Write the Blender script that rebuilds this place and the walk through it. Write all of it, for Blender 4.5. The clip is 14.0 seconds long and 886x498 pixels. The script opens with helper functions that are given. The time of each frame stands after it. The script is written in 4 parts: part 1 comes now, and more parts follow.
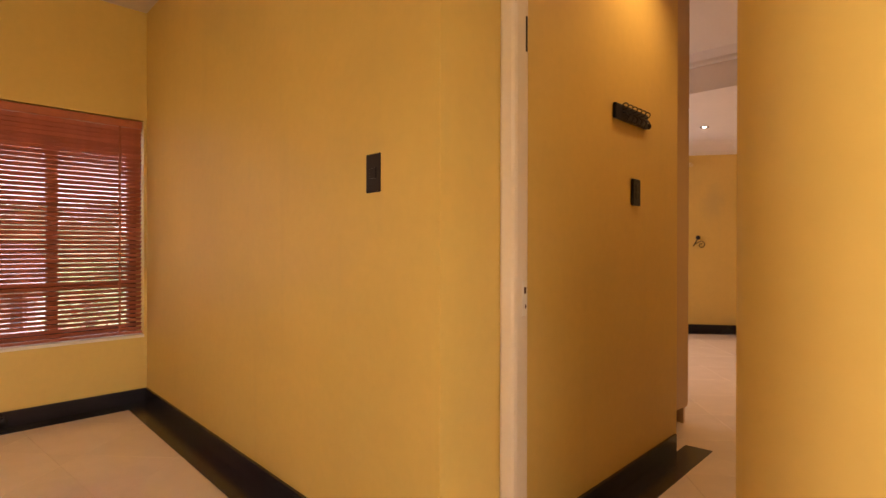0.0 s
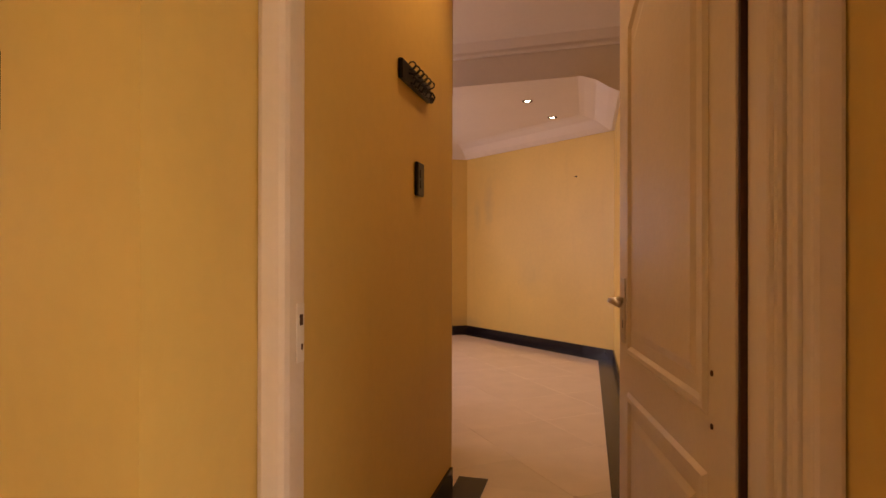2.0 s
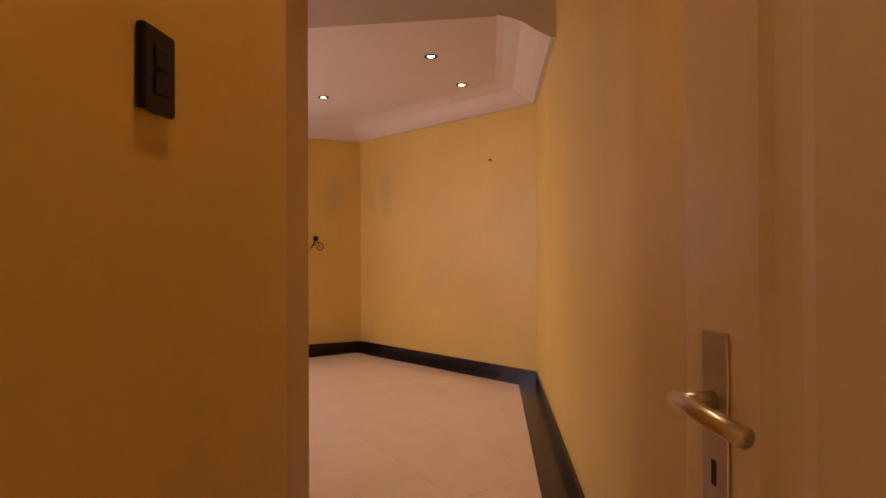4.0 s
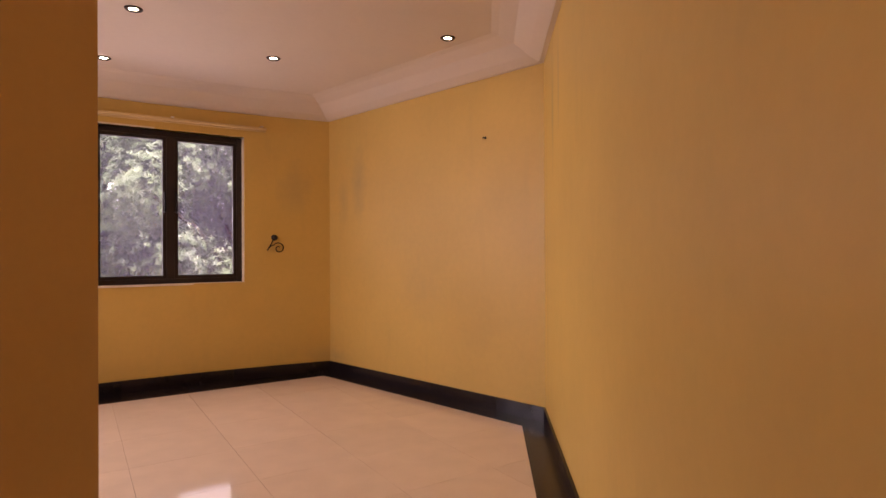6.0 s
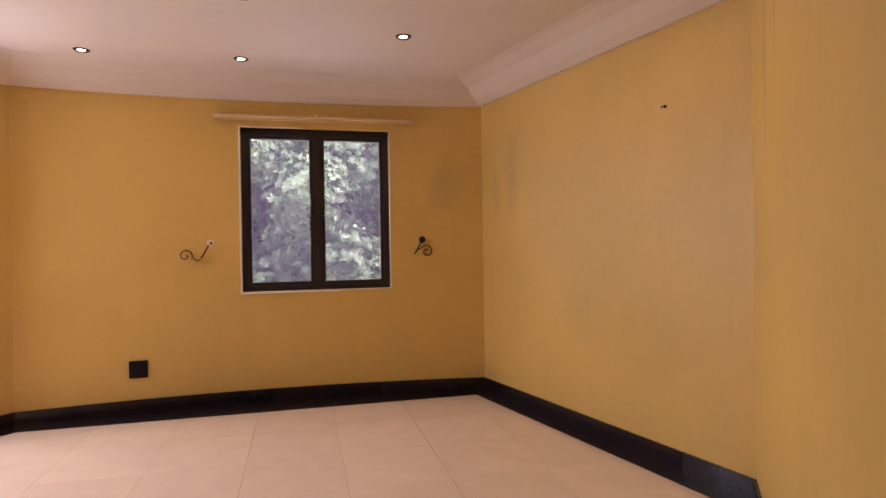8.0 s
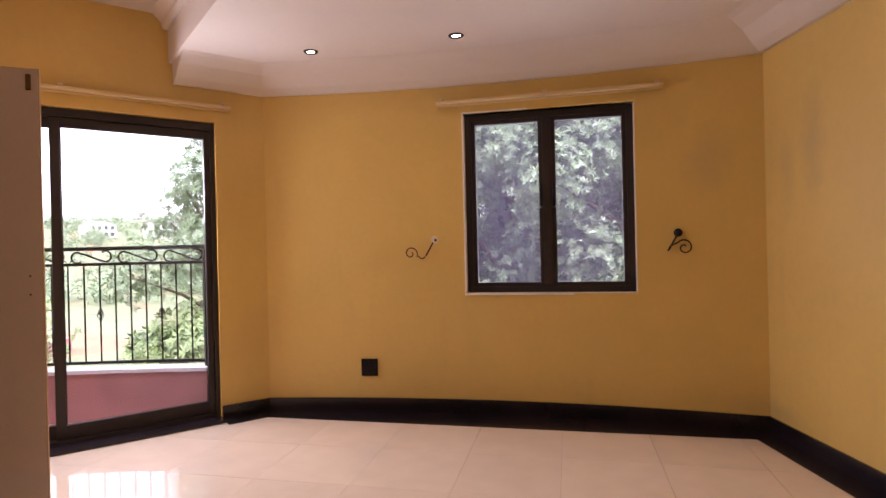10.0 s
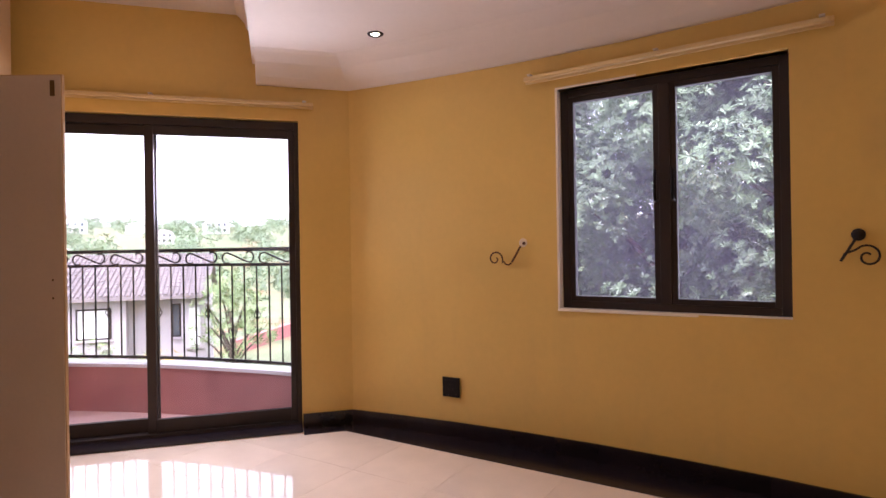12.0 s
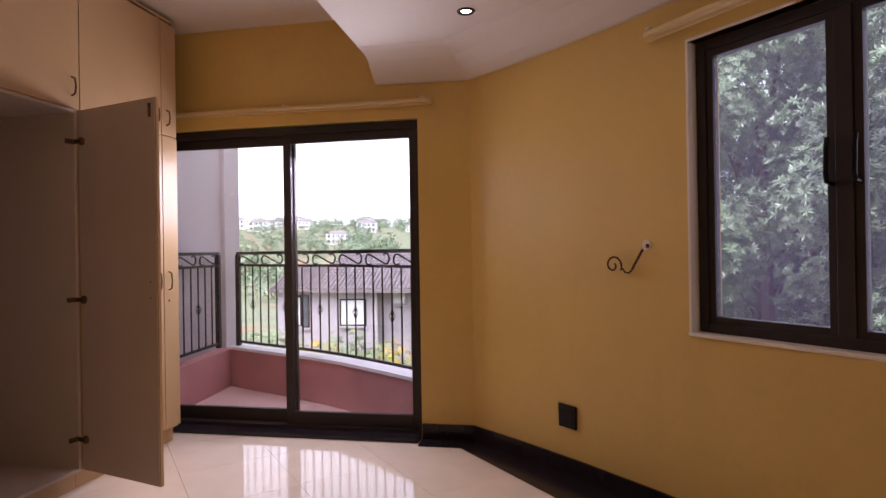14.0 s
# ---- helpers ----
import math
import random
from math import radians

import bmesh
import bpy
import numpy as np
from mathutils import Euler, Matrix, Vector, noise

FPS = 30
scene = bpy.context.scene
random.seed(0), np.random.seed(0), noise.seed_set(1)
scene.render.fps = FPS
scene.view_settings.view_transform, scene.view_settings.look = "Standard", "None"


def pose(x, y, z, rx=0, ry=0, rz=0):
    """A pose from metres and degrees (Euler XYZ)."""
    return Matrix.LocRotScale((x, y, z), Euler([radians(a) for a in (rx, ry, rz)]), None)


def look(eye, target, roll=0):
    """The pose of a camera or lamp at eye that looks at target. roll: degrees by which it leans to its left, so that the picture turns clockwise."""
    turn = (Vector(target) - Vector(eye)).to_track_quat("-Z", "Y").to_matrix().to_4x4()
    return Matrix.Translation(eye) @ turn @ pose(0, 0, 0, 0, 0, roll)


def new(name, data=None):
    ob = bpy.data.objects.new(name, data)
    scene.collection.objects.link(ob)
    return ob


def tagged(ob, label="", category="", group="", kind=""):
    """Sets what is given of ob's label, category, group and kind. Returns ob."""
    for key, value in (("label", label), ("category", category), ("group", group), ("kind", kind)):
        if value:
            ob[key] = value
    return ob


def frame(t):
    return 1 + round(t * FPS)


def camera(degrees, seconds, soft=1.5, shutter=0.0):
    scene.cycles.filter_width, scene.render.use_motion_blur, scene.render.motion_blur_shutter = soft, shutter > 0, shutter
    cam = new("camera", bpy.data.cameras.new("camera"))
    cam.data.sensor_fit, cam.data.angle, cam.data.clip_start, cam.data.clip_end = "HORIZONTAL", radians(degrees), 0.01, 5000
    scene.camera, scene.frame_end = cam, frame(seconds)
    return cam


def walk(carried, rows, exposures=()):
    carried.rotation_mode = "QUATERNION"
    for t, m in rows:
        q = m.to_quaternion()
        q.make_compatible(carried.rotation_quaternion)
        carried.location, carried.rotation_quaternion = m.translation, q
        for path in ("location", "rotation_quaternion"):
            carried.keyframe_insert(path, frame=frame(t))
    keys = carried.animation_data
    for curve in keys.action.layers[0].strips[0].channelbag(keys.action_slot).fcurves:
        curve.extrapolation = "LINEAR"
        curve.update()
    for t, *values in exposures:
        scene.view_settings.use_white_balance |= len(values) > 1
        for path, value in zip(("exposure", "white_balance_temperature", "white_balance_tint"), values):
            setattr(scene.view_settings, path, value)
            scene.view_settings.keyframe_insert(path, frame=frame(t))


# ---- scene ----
cam = camera(75.9, 14.0)
PATH = [
    (0, (1.156, -2.594, 1.133), (-0.184, -1.109, 1.126), 0.1),
    (0.5, (0.981, -2.514, 1.136), (-0.164, -0.874, 1.126), 0.6),
    (1, (0.858, -2.457, 1.122), (-0.018, -0.659, 1.133), 0.2),
    (1.5, (0.717, -2.249, 1.126), (0.095, -0.348, 1.13), 0.2),
    (2, (0.632, -2.019, 1.127), (0.139, -0.08, 1.132), 0.1),
    (2.5, (0.549, -1.76, 1.128), (0.197, 0.209, 1.135), 0.1),
    (3, (0.535, -1.431, 1.123), (0.305, 0.556, 1.125), 0.1),
    (5.5, (0.488, 0.095, 1.124), (0.335, 2.089, 1.136), -0.3),
    (6, (0.52, 0.32, 1.127), (0.366, 2.314, 1.137), -0.3),
    (6.5, (0.598, 0.54, 1.159), (0.331, 2.522, 1.16), -0.6),
    (7, (0.646, 0.754, 1.166), (0.174, 2.698, 1.164), -0.7),
    (7.5, (0.664, 0.948, 1.207), (0.041, 2.848, 1.198), -0.8),
    (8, (0.627, 1.105, 1.21), (-0.17, 2.939, 1.199), -0.9),
    (8.5, (0.621, 1.302, 1.202), (-0.438, 2.998, 1.199), -0.7),
    (9, (0.558, 1.449, 1.201), (-0.696, 3.007, 1.199), -1.0),
    (11.3, (0.37, 2.384, 1.223), (-1.416, 3.284, 1.224), -0.9),
    (11.5, (0.359, 2.489, 1.235), (-1.459, 3.325, 1.239), -0.8),
    (12, (0.334, 2.762, 1.226), (-1.546, 3.446, 1.229), -0.9),
    (12.5, (0.298, 3.065, 1.237), (-1.649, 3.522, 1.237), -1.0),
    (13, (0.196, 3.34, 1.229), (-1.783, 3.63, 1.239), -0.8),
    (13.5, (0.095, 3.537, 1.234), (-1.902, 3.646, 1.238), -0.9),
    (14, (0.035, 3.716, 1.253), (-1.955, 3.516, 1.257), -0.9),
]
EXPOSURES = [(0.0, 1.72, 7500, 21), (1.5, 1.47, 7600, 26), (3.0, 1.19, 8000, 34), (5.5, 1.25, 7700, 31), (7.0, 1.42, 6850, 22), (9.0, 1.28, 6450, 18), (11.5, 1.32, 6050, 18), (12.5, 1.18, 6000, 18), (13.25, 0.97, 6000, 18), (14.0, 0.58, 6050, 18)]
walk(cam, [(t, look(e, g, r)) for t, e, g, r in PATH], EXPOSURES)

# ---- world, sun, lamps of the openings and the added hall fill ----
world = bpy.data.worlds.new("overcast_sky")
scene.world = world
world.use_nodes = True
wn = world.node_tree
sky = wn.nodes.new("ShaderNodeTexSky")
sky.sky_type = 'NISHITA'
sky.sun_disc = False
sky.sun_elevation, sky.sun_rotation = radians(58.6), radians(116.6)
sky.air_density, sky.dust_density = 1.0, 2.0
cloud = wn.nodes.new("ShaderNodeHueSaturation")      # overcast: a paler, brighter sky
cloud.inputs["Saturation"].default_value, cloud.inputs["Value"].default_value = 0.15, 3.3
wn.links.new(sky.outputs[0], cloud.inputs["Color"])
wn.links.new(cloud.outputs[0], wn.nodes["Background"].inputs[0])
wn.nodes["Background"].inputs[1].default_value = 0.15

def lamp(name, kind, power, color, m, **kw):
    data = bpy.data.lights.new(name, kind)
    data.energy, data.color = power, color
    if kind == 'AREA':
        data.shape, data.size, data.size_y = 'RECTANGLE', kw["w"], kw["h"]
    if kind == 'SUN':
        data.angle = kw["angle"]
    if kind == 'SPOT':
        data.spot_size, data.spot_blend, data.shadow_soft_size = radians(kw["cone"]), 0.8, 0.03
    ob = new(name, data)
    ob.matrix_world = m
    return ob

lamp("sun", 'SUN', 1.3, (1.0, 0.96, 0.90), look((0, 0, 20), (-6, 3, 9)), angle=radians(12))
DAY = (0.98, 0.93, 1.0)
WARM = (1.0, 0.62, 0.28)
lamp("daylight_sliding_door", 'AREA', 22, DAY, look((-4.03, 2.42, 1.70), (-0.9, 2.9, 0.2)), w=1.35, h=0.5)
lamp("daylight_bedroom_window", 'AREA', 4.2, DAY, look((-2.235, 5.03, 1.5), (-0.78, 3.12, 1.3)), w=1.05, h=1.2)
lamp("daylight_blind_window", 'AREA', 1.3, (1.0, 0.72, 0.5), look((-3.18, -2.2, 1.4), (0, -2.2, 1.2)), w=1.9, h=1.2)
# Added fill lamp, always out of view, to brighten the hall and passage.
lamp("unseen_hall_fill", 'AREA', 15, (1.0, 0.90, 0.60), look((3.19, -4.3, 1.6), (0.0, -0.9, 1.2)), w=2.0, h=1.5)

# ---- materials ----
def material(name, color, rough=0.6, metal=0.0, vary=0.12, scale=3.0, fine=60.0, bump=0.0, bump_scale=200.0, coat=0.0, per_object=0.0, spec=0.5, stain=None, streak=0.0, smudges=()):
    mat = bpy.data.materials.new(name)
    mat.use_nodes = True
    n, l = mat.node_tree.nodes, mat.node_tree.links
    b = n["Principled BSDF"]
    b.inputs["Roughness"].default_value, b.inputs["Metallic"].default_value = rough, metal
    b.inputs["Coat Weight"].default_value = coat
    b.inputs["Specular IOR Level"].default_value = spec
    tc = n.new("ShaderNodeTexCoord")
    big, small = n.new("ShaderNodeTexNoise"), n.new("ShaderNodeTexNoise")
    big.inputs["Scale"].default_value, big.inputs["Detail"].default_value = scale, 4
    small.inputs["Scale"].default_value, small.inputs["Detail"].default_value = fine, 3
    l.new(tc.outputs["Object"], big.inputs["Vector"])
    l.new(tc.outputs["Object"], small.inputs["Vector"])
    add = n.new("ShaderNodeMath")
    add.operation = 'MULTIPLY_ADD'
    l.new(small.outputs[0], add.inputs[0])
    add.inputs[1].default_value = 0.35
    l.new(big.outputs[0], add.inputs[2])
    ramp = n.new("ShaderNodeMapRange")
    ramp.inputs[1].default_value, ramp.inputs[2].default_value = 0.45, 0.9
    ramp.inputs[3].default_value, ramp.inputs[4].default_value = 1 - vary, 1 + vary * 0.6
    l.new(add.outputs[0], ramp.inputs[0])
    value = ramp.outputs[0]
    if per_object:
        info, mr, mul = n.new("ShaderNodeObjectInfo"), n.new("ShaderNodeMapRange"), n.new("ShaderNodeMath")
        mr.inputs[3].default_value, mr.inputs[4].default_value = 1 - per_object, 1 + per_object
        l.new(info.outputs["Random"], mr.inputs[0])
        mul.operation = 'MULTIPLY'
        l.new(mr.outputs[0], mul.inputs[0])
        l.new(value, mul.inputs[1])
        value = mul.outputs[0]
    mix = n.new("ShaderNodeVectorMath")
    mix.operation = 'SCALE'
    mix.inputs[0].default_value = color
    l.new(value, mix.inputs["Scale"])
    out = mix.outputs[0]
    if stain:
        st = n.new("ShaderNodeTexNoise")
        st.inputs["Scale"].default_value, st.inputs["Detail"].default_value = stain[1], 6
        l.new(tc.outputs["Object"], st.inputs["Vector"])
        sr = n.new("ShaderNodeMapRange")
        sr.inputs[1].default_value, sr.inputs[2].default_value, sr.inputs[4].default_value = 0.56, 0.72, stain[2]
        l.new(st.outputs[0], sr.inputs[0])
        sm = n.new("ShaderNodeMix")
        sm.data_type = 'RGBA'
        sm.inputs[7].default_value = (*stain[0], 1)
        l.new(sr.outputs[0], sm.inputs[0])
        l.new(out, sm.inputs[6])
        out = sm.outputs[2]
    l.new(out, b.inputs["Base Color"])
    if streak:
        mp, sn, mr2 = n.new("ShaderNodeMapping"), n.new("ShaderNodeTexNoise"), n.new("ShaderNodeMapRange")
        mp.inputs["Scale"].default_value = (5.0, 5.0, 0.55)
        sn.inputs["Scale"].default_value, sn.inputs["Detail"].default_value = 1.6, 5
        l.new(tc.outputs["Object"], mp.inputs["Vector"])
        l.new(mp.outputs[0], sn.inputs["Vector"])
        mr2.inputs[1].default_value, mr2.inputs[2].default_value, mr2.inputs[4].default_value = 0.58, 0.74, streak
        l.new(sn.outputs[0], mr2.inputs[0])
        sm2 = n.new("ShaderNodeMix")
        sm2.data_type = 'RGBA'
        sm2.inputs[7].default_value = (0.36, 0.26, 0.12, 1)
        l.new(mr2.outputs[0], sm2.inputs[0])
        l.new(out, sm2.inputs[6])
        out = sm2.outputs[2]
        l.new(out, b.inputs["Base Color"])
    for center, radii, power in smudges:
        sub, div, ln, nz, ad, mr3, sm3 = (n.new("ShaderNodeVectorMath"), n.new("ShaderNodeVectorMath"), n.new("ShaderNodeVectorMath"), n.new("ShaderNodeTexNoise"),
                                          n.new("ShaderNodeMath"), n.new("ShaderNodeMapRange"), n.new("ShaderNodeMix"))
        sub.operation, div.operation, ln.operation, ad.operation = 'SUBTRACT', 'DIVIDE', 'LENGTH', 'ADD'
        sub.inputs[1].default_value, div.inputs[1].default_value = center, radii
        l.new(tc.outputs["Object"], sub.inputs[0])
        l.new(sub.outputs[0], div.inputs[0])
        l.new(div.outputs[0], ln.inputs[0])
        nz.inputs["Scale"].default_value, nz.inputs["Detail"].default_value = 7.0, 5
        l.new(tc.outputs["Object"], nz.inputs["Vector"])
        l.new(ln.outputs["Value"], ad.inputs[0])
        l.new(nz.outputs[0], ad.inputs[1])
        mr3.inputs[1].default_value, mr3.inputs[2].default_value, mr3.inputs[3].default_value, mr3.inputs[4].default_value = 0.5, 1.5, power, 0.0
        l.new(ad.outputs[0], mr3.inputs[0])
        sm3.data_type = 'RGBA'
        sm3.inputs[7].default_value = (0.33, 0.26, 0.15, 1)
        l.new(mr3.outputs[0], sm3.inputs[0])
        l.new(out, sm3.inputs[6])
        out = sm3.outputs[2]
        l.new(out, b.inputs["Base Color"])
    if bump:
        bp, bn = n.new("ShaderNodeBump"), n.new("ShaderNodeTexNoise")
        bn.inputs["Scale"].default_value, bn.inputs["Detail"].default_value = bump_scale, 3
        l.new(tc.outputs["Object"], bn.inputs["Vector"])
        bp.inputs["Strength"].default_value, bp.inputs["Distance"].default_value = bump, 0.004
        l.new(bn.outputs[0], bp.inputs["Height"])
        l.new(bp.outputs[0], b.inputs["Normal"])
    return mat

YELLOW = material("yellow_wall_paint", (0.68, 0.46, 0.13), 0.46, vary=0.07, scale=1.3, fine=25, bump=0.08, bump_scale=90, stain=((0.50, 0.33, 0.10), 1.1, 0.25), streak=0.08,
                  smudges=(((0.9, 3.62, 1.95), (0.2, 0.07, 0.40), 0.45), ((0.9, 3.35, 2.05), (0.2, 0.05, 0.30), 0.4), ((-0.62, 5.34, 1.75), (0.10, 0.2, 0.38), 0.4),
                           ((-0.80, 5.49, 1.60), (0.07, 0.2, 0.30), 0.3), ((0.0, 4.83, 0.85), (0.30, 0.4, 0.34), 0.22), ((-1.25, 5.45, 1.72), (0.16, 0.3, 0.30), 0.35), ((-0.92, 5.57, 0.15), (0.30, 0.3, 0.10), 0.4)))
CEIL = material("white_ceiling_paint", (0.74, 0.66, 0.60), 0.7, vary=0.05, scale=1.0, fine=30, bump=0.05)
TRIMW = material("white_trim_paint", (0.80, 0.72, 0.62), 0.35, vary=0.06, scale=4, bump=0.05, bump_scale=40)
DOORP = material("cream_door_paint", (0.76, 0.64, 0.50), 0.4, vary=0.06, scale=3, bump=0.12, bump_scale=60)
TILE = material("cream_floor_tile", (0.80, 0.66, 0.54), 0.07, spec=0.85, vary=0.05, scale=6, fine=90, per_object=0.03, bump=0.01, bump_scale=8)
GROUT = material("grey_grout", (0.46, 0.36, 0.27), 0.9, vary=0.2)
BLACKT = material("black_glazed_tile", (0.014, 0.010, 0.014), 0.22, vary=0.3, per_object=0.2, spec=0.35)
BRONZE = material("dark_bronze_aluminium", (0.024, 0.016, 0.016), 0.5, metal=0.2, vary=0.15, fine=120)
BLACKP = material("black_plastic", (0.008, 0.006, 0.007), 0.28, vary=0.2, spec=0.18)
IRON = material("black_wrought_iron", (0.020, 0.016, 0.018), 0.5, metal=0.5, vary=0.3, fine=150, bump=0.2)
RUST = material("rusty_bronze_iron", (0.09, 0.035, 0.02), 0.55, metal=0.6, vary=0.4, fine=120)
WHITEP = material("white_plastic", (0.75, 0.68, 0.60), 0.4, vary=0.1)
STEEL = material("brushed_steel", (0.62, 0.56, 0.48), 0.3, metal=1.0, vary=0.1, fine=200)
BRASS = material("antique_brass", (0.16, 0.10, 0.045), 0.4, metal=0.8, vary=0.3, fine=120)
WARD = material("cream_melamine_board", (0.54, 0.35, 0.18), 0.38, vary=0.06, scale=2, fine=50)
WARDIN = material("dull_inner_board", (0.60, 0.49, 0.41), 0.5, vary=0.06, scale=2)
BLIND = material("red_brown_wood_slat", (0.42, 0.12, 0.06), 0.4, vary=0.2, scale=8, fine=120, per_object=0.12)
PINK = material("dusty_pink_plaster", (0.50, 0.21, 0.20), 0.8, vary=0.15, scale=3, bump=0.3, bump_scale=120, stain=((0.30, 0.13, 0.13), 2.0, 0.5))
PINKFL = material("pink_balcony_tile", (0.66, 0.42, 0.37), 0.5, vary=0.12, scale=5, bump=0.1)
COPING = material("white_coping", (0.80, 0.76, 0.76), 0.7, vary=0.1)
GREYW = material("mauve_grey_render", (0.58, 0.49, 0.49), 0.8, vary=0.1, scale=2, bump=0.2)
HOUSEW = material("grey_house_render", (0.46, 0.41, 0.42), 0.85, vary=0.1, scale=1)
ROOFT = material("brown_roof_tile", (0.21, 0.175, 0.175), 0.8, vary=0.25, scale=2, fine=20, per_object=0.1)
WINDARK = material("dim_window_glass", (0.10, 0.11, 0.13), 0.1, vary=0.2)
HWHITE = material("white_house_paint", (0.78, 0.76, 0.74), 0.8, vary=0.06)
BARK = material("grey_bark", (0.13, 0.10, 0.08), 0.9, vary=0.4, scale=10, bump=0.6, bump_scale=40)
LEAF = material("glossy_green_leaf", (0.16, 0.225, 0.115), 0.28, spec=0.8, vary=0.45, scale=1.5, fine=7)
LEAF2 = material("light_green_leaf", (0.25, 0.33, 0.14), 0.45, vary=0.45, scale=1.5, fine=9)
FLOWER = material("yellow_flowers", (0.60, 0.42, 0.04), 0.6, vary=0.3)
SOIL = material("red_soil_and_grass", (0.19, 0.22, 0.12), 0.95, vary=0.35, scale=0.4, fine=4, stain=((0.40, 0.16, 0.10), 0.22, 0.95))
HILL = material("green_hillside", (0.16, 0.19, 0.11), 0.95, vary=0.5, scale=0.05, fine=0.5)

GLASS = bpy.data.materials.new("clear_pane")
GLASS.use_nodes = True
gn = GLASS.node_tree
gn.nodes.remove(gn.nodes["Principled BSDF"])
gt, gg, gm, gf = gn.nodes.new("ShaderNodeBsdfTransparent"), gn.nodes.new("ShaderNodeBsdfGlossy"), gn.nodes.new("ShaderNodeMixShader"), gn.nodes.new("ShaderNodeFresnel")
gt.inputs[0].default_value = (0.90, 0.89, 0.93, 1)
gg.inputs["Roughness"].default_value = 0.02
gf.inputs[0].default_value = 1.45
gn.links.new(gf.outputs[0], gm.inputs[0])
gn.links.new(gt.outputs[0], gm.inputs[1])
gn.links.new(gg.outputs[0], gm.inputs[2])
gn.links.new(gm.outputs[0], gn.nodes["Material Output"].inputs[0])

# Lilac translucent layer puts the haze over the view into the pane.
HAZY = GLASS.copy()
HAZY.name = "hazy_pane"
dn = HAZY.node_tree
haze = dn.nodes.new("ShaderNodeBsdfTranslucent")
haze.inputs[0].default_value = (0.60, 0.50, 0.86, 1)
dmix = dn.nodes.new("ShaderNodeMixShader")
dmix.inputs[0].default_value = 0.032
first = dn.nodes["Material Output"].inputs[0].links[0].from_socket
dn.links.new(first, dmix.inputs[1])
dn.links.new(haze.outputs[0], dmix.inputs[2])
dn.links.new(dmix.outputs[0], dn.nodes["Material Output"].inputs[0])

GLOW = bpy.data.materials.new("lit_bulb")
GLOW.use_nodes = True
GLOW.node_tree.nodes["Principled BSDF"].inputs["Emission Color"].default_value = (1.0, 0.85, 0.62, 1)
GLOW.node_tree.nodes["Principled BSDF"].inputs["Emission Strength"].default_value = 9

# ---- mesh helpers ----
def mesh_object(name, bm, mat, smooth=False):
    me = bpy.data.meshes.new(name)
    bmesh.ops.recalc_face_normals(bm, faces=bm.faces)
    bm.to_mesh(me)
    bm.free()
    me.materials.append(mat)
    if smooth:
        for p in me.polygons:
            p.use_smooth = True
    return new(name, me)

def part(name, bm, mat, parent, label="", smooth=False):
    ob = mesh_object(name, bm, mat, smooth)
    ob.parent = parent
    if label:
        tagged(ob, label)
    return ob

def thing(name, x, y, z, rz=0.0, label="", category="", group="", kind=""):
    ob = new(name)
    ob.empty_display_size = 0.1
    ob.matrix_world = pose(x, y, z, 0, 0, rz)
    return tagged(ob, label, category, group, kind)

def box(bm, x0, x1, y0, y1, z0, z1, bevel=0.0, m=None):
    vs = [bm.verts.new(((x0, x1)[i & 1], (y0, y1)[(i >> 1) & 1], (z0, z1)[(i >> 2) & 1])) for i in range(8)]
    fs = [bm.faces.new([vs[i] for i in f]) for f in ((0, 2, 3, 1), (4, 5, 7, 6), (0, 1, 5, 4), (2, 6, 7, 3), (0, 4, 6, 2), (1, 3, 7, 5))]
    if bevel:
        es = list({e for f in fs for e in f.edges})
        r = bmesh.ops.bevel(bm, geom=es, offset=bevel, segments=2, affect='EDGES', profile=0.5)
        vs = list({v for f in r["faces"] for v in f.verts} | {v for v in vs if v.is_valid})
    if m is not None:
        bmesh.ops.transform(bm, matrix=m, verts=[v for v in vs if v.is_valid])
    return bm

def B(*a, **k):
    return box(bmesh.new(), *a, **k)

def prism(poly, z0, z1, bm=None):
    bm = bm or bmesh.new()
    lo, hi = [bm.verts.new((x, y, z0)) for x, y in poly], [bm.verts.new((x, y, z1)) for x, y in poly]
    bm.faces.new(lo[::-1])
    bm.faces.new(hi)
    for i in range(len(poly)):
        j = (i + 1) % len(poly)
        bm.faces.new((lo[i], lo[j], hi[j], hi[i]))
    return bm

def tube(pts, r, bm=None, sides=8, taper=1.0):
    bm = bm or bmesh.new()
    pts = [Vector(p) for p in pts]
    rings = []
    for i, p in enumerate(pts):
        d = (pts[min(i + 1, len(pts) - 1)] - pts[max(i - 1, 0)]).normalized()
        u = d.orthogonal().normalized() if i == 0 else (u - d * u.dot(d)).normalized()
        v = d.cross(u)
        k = r * (1 + (taper - 1) * i / max(1, len(pts) - 1))
        rings.append([bm.verts.new(p + (u * math.cos(a) + v * math.sin(a)) * k) for a in [2 * math.pi * s / sides for s in range(sides)]])
    for a, b in zip(rings, rings[1:]):
        for s in range(sides):
            bm.faces.new((a[s], a[(s + 1) % sides], b[(s + 1) % sides], b[s]))
    bm.faces.new(rings[0][::-1])
    bm.faces.new(rings[-1])
    return bm

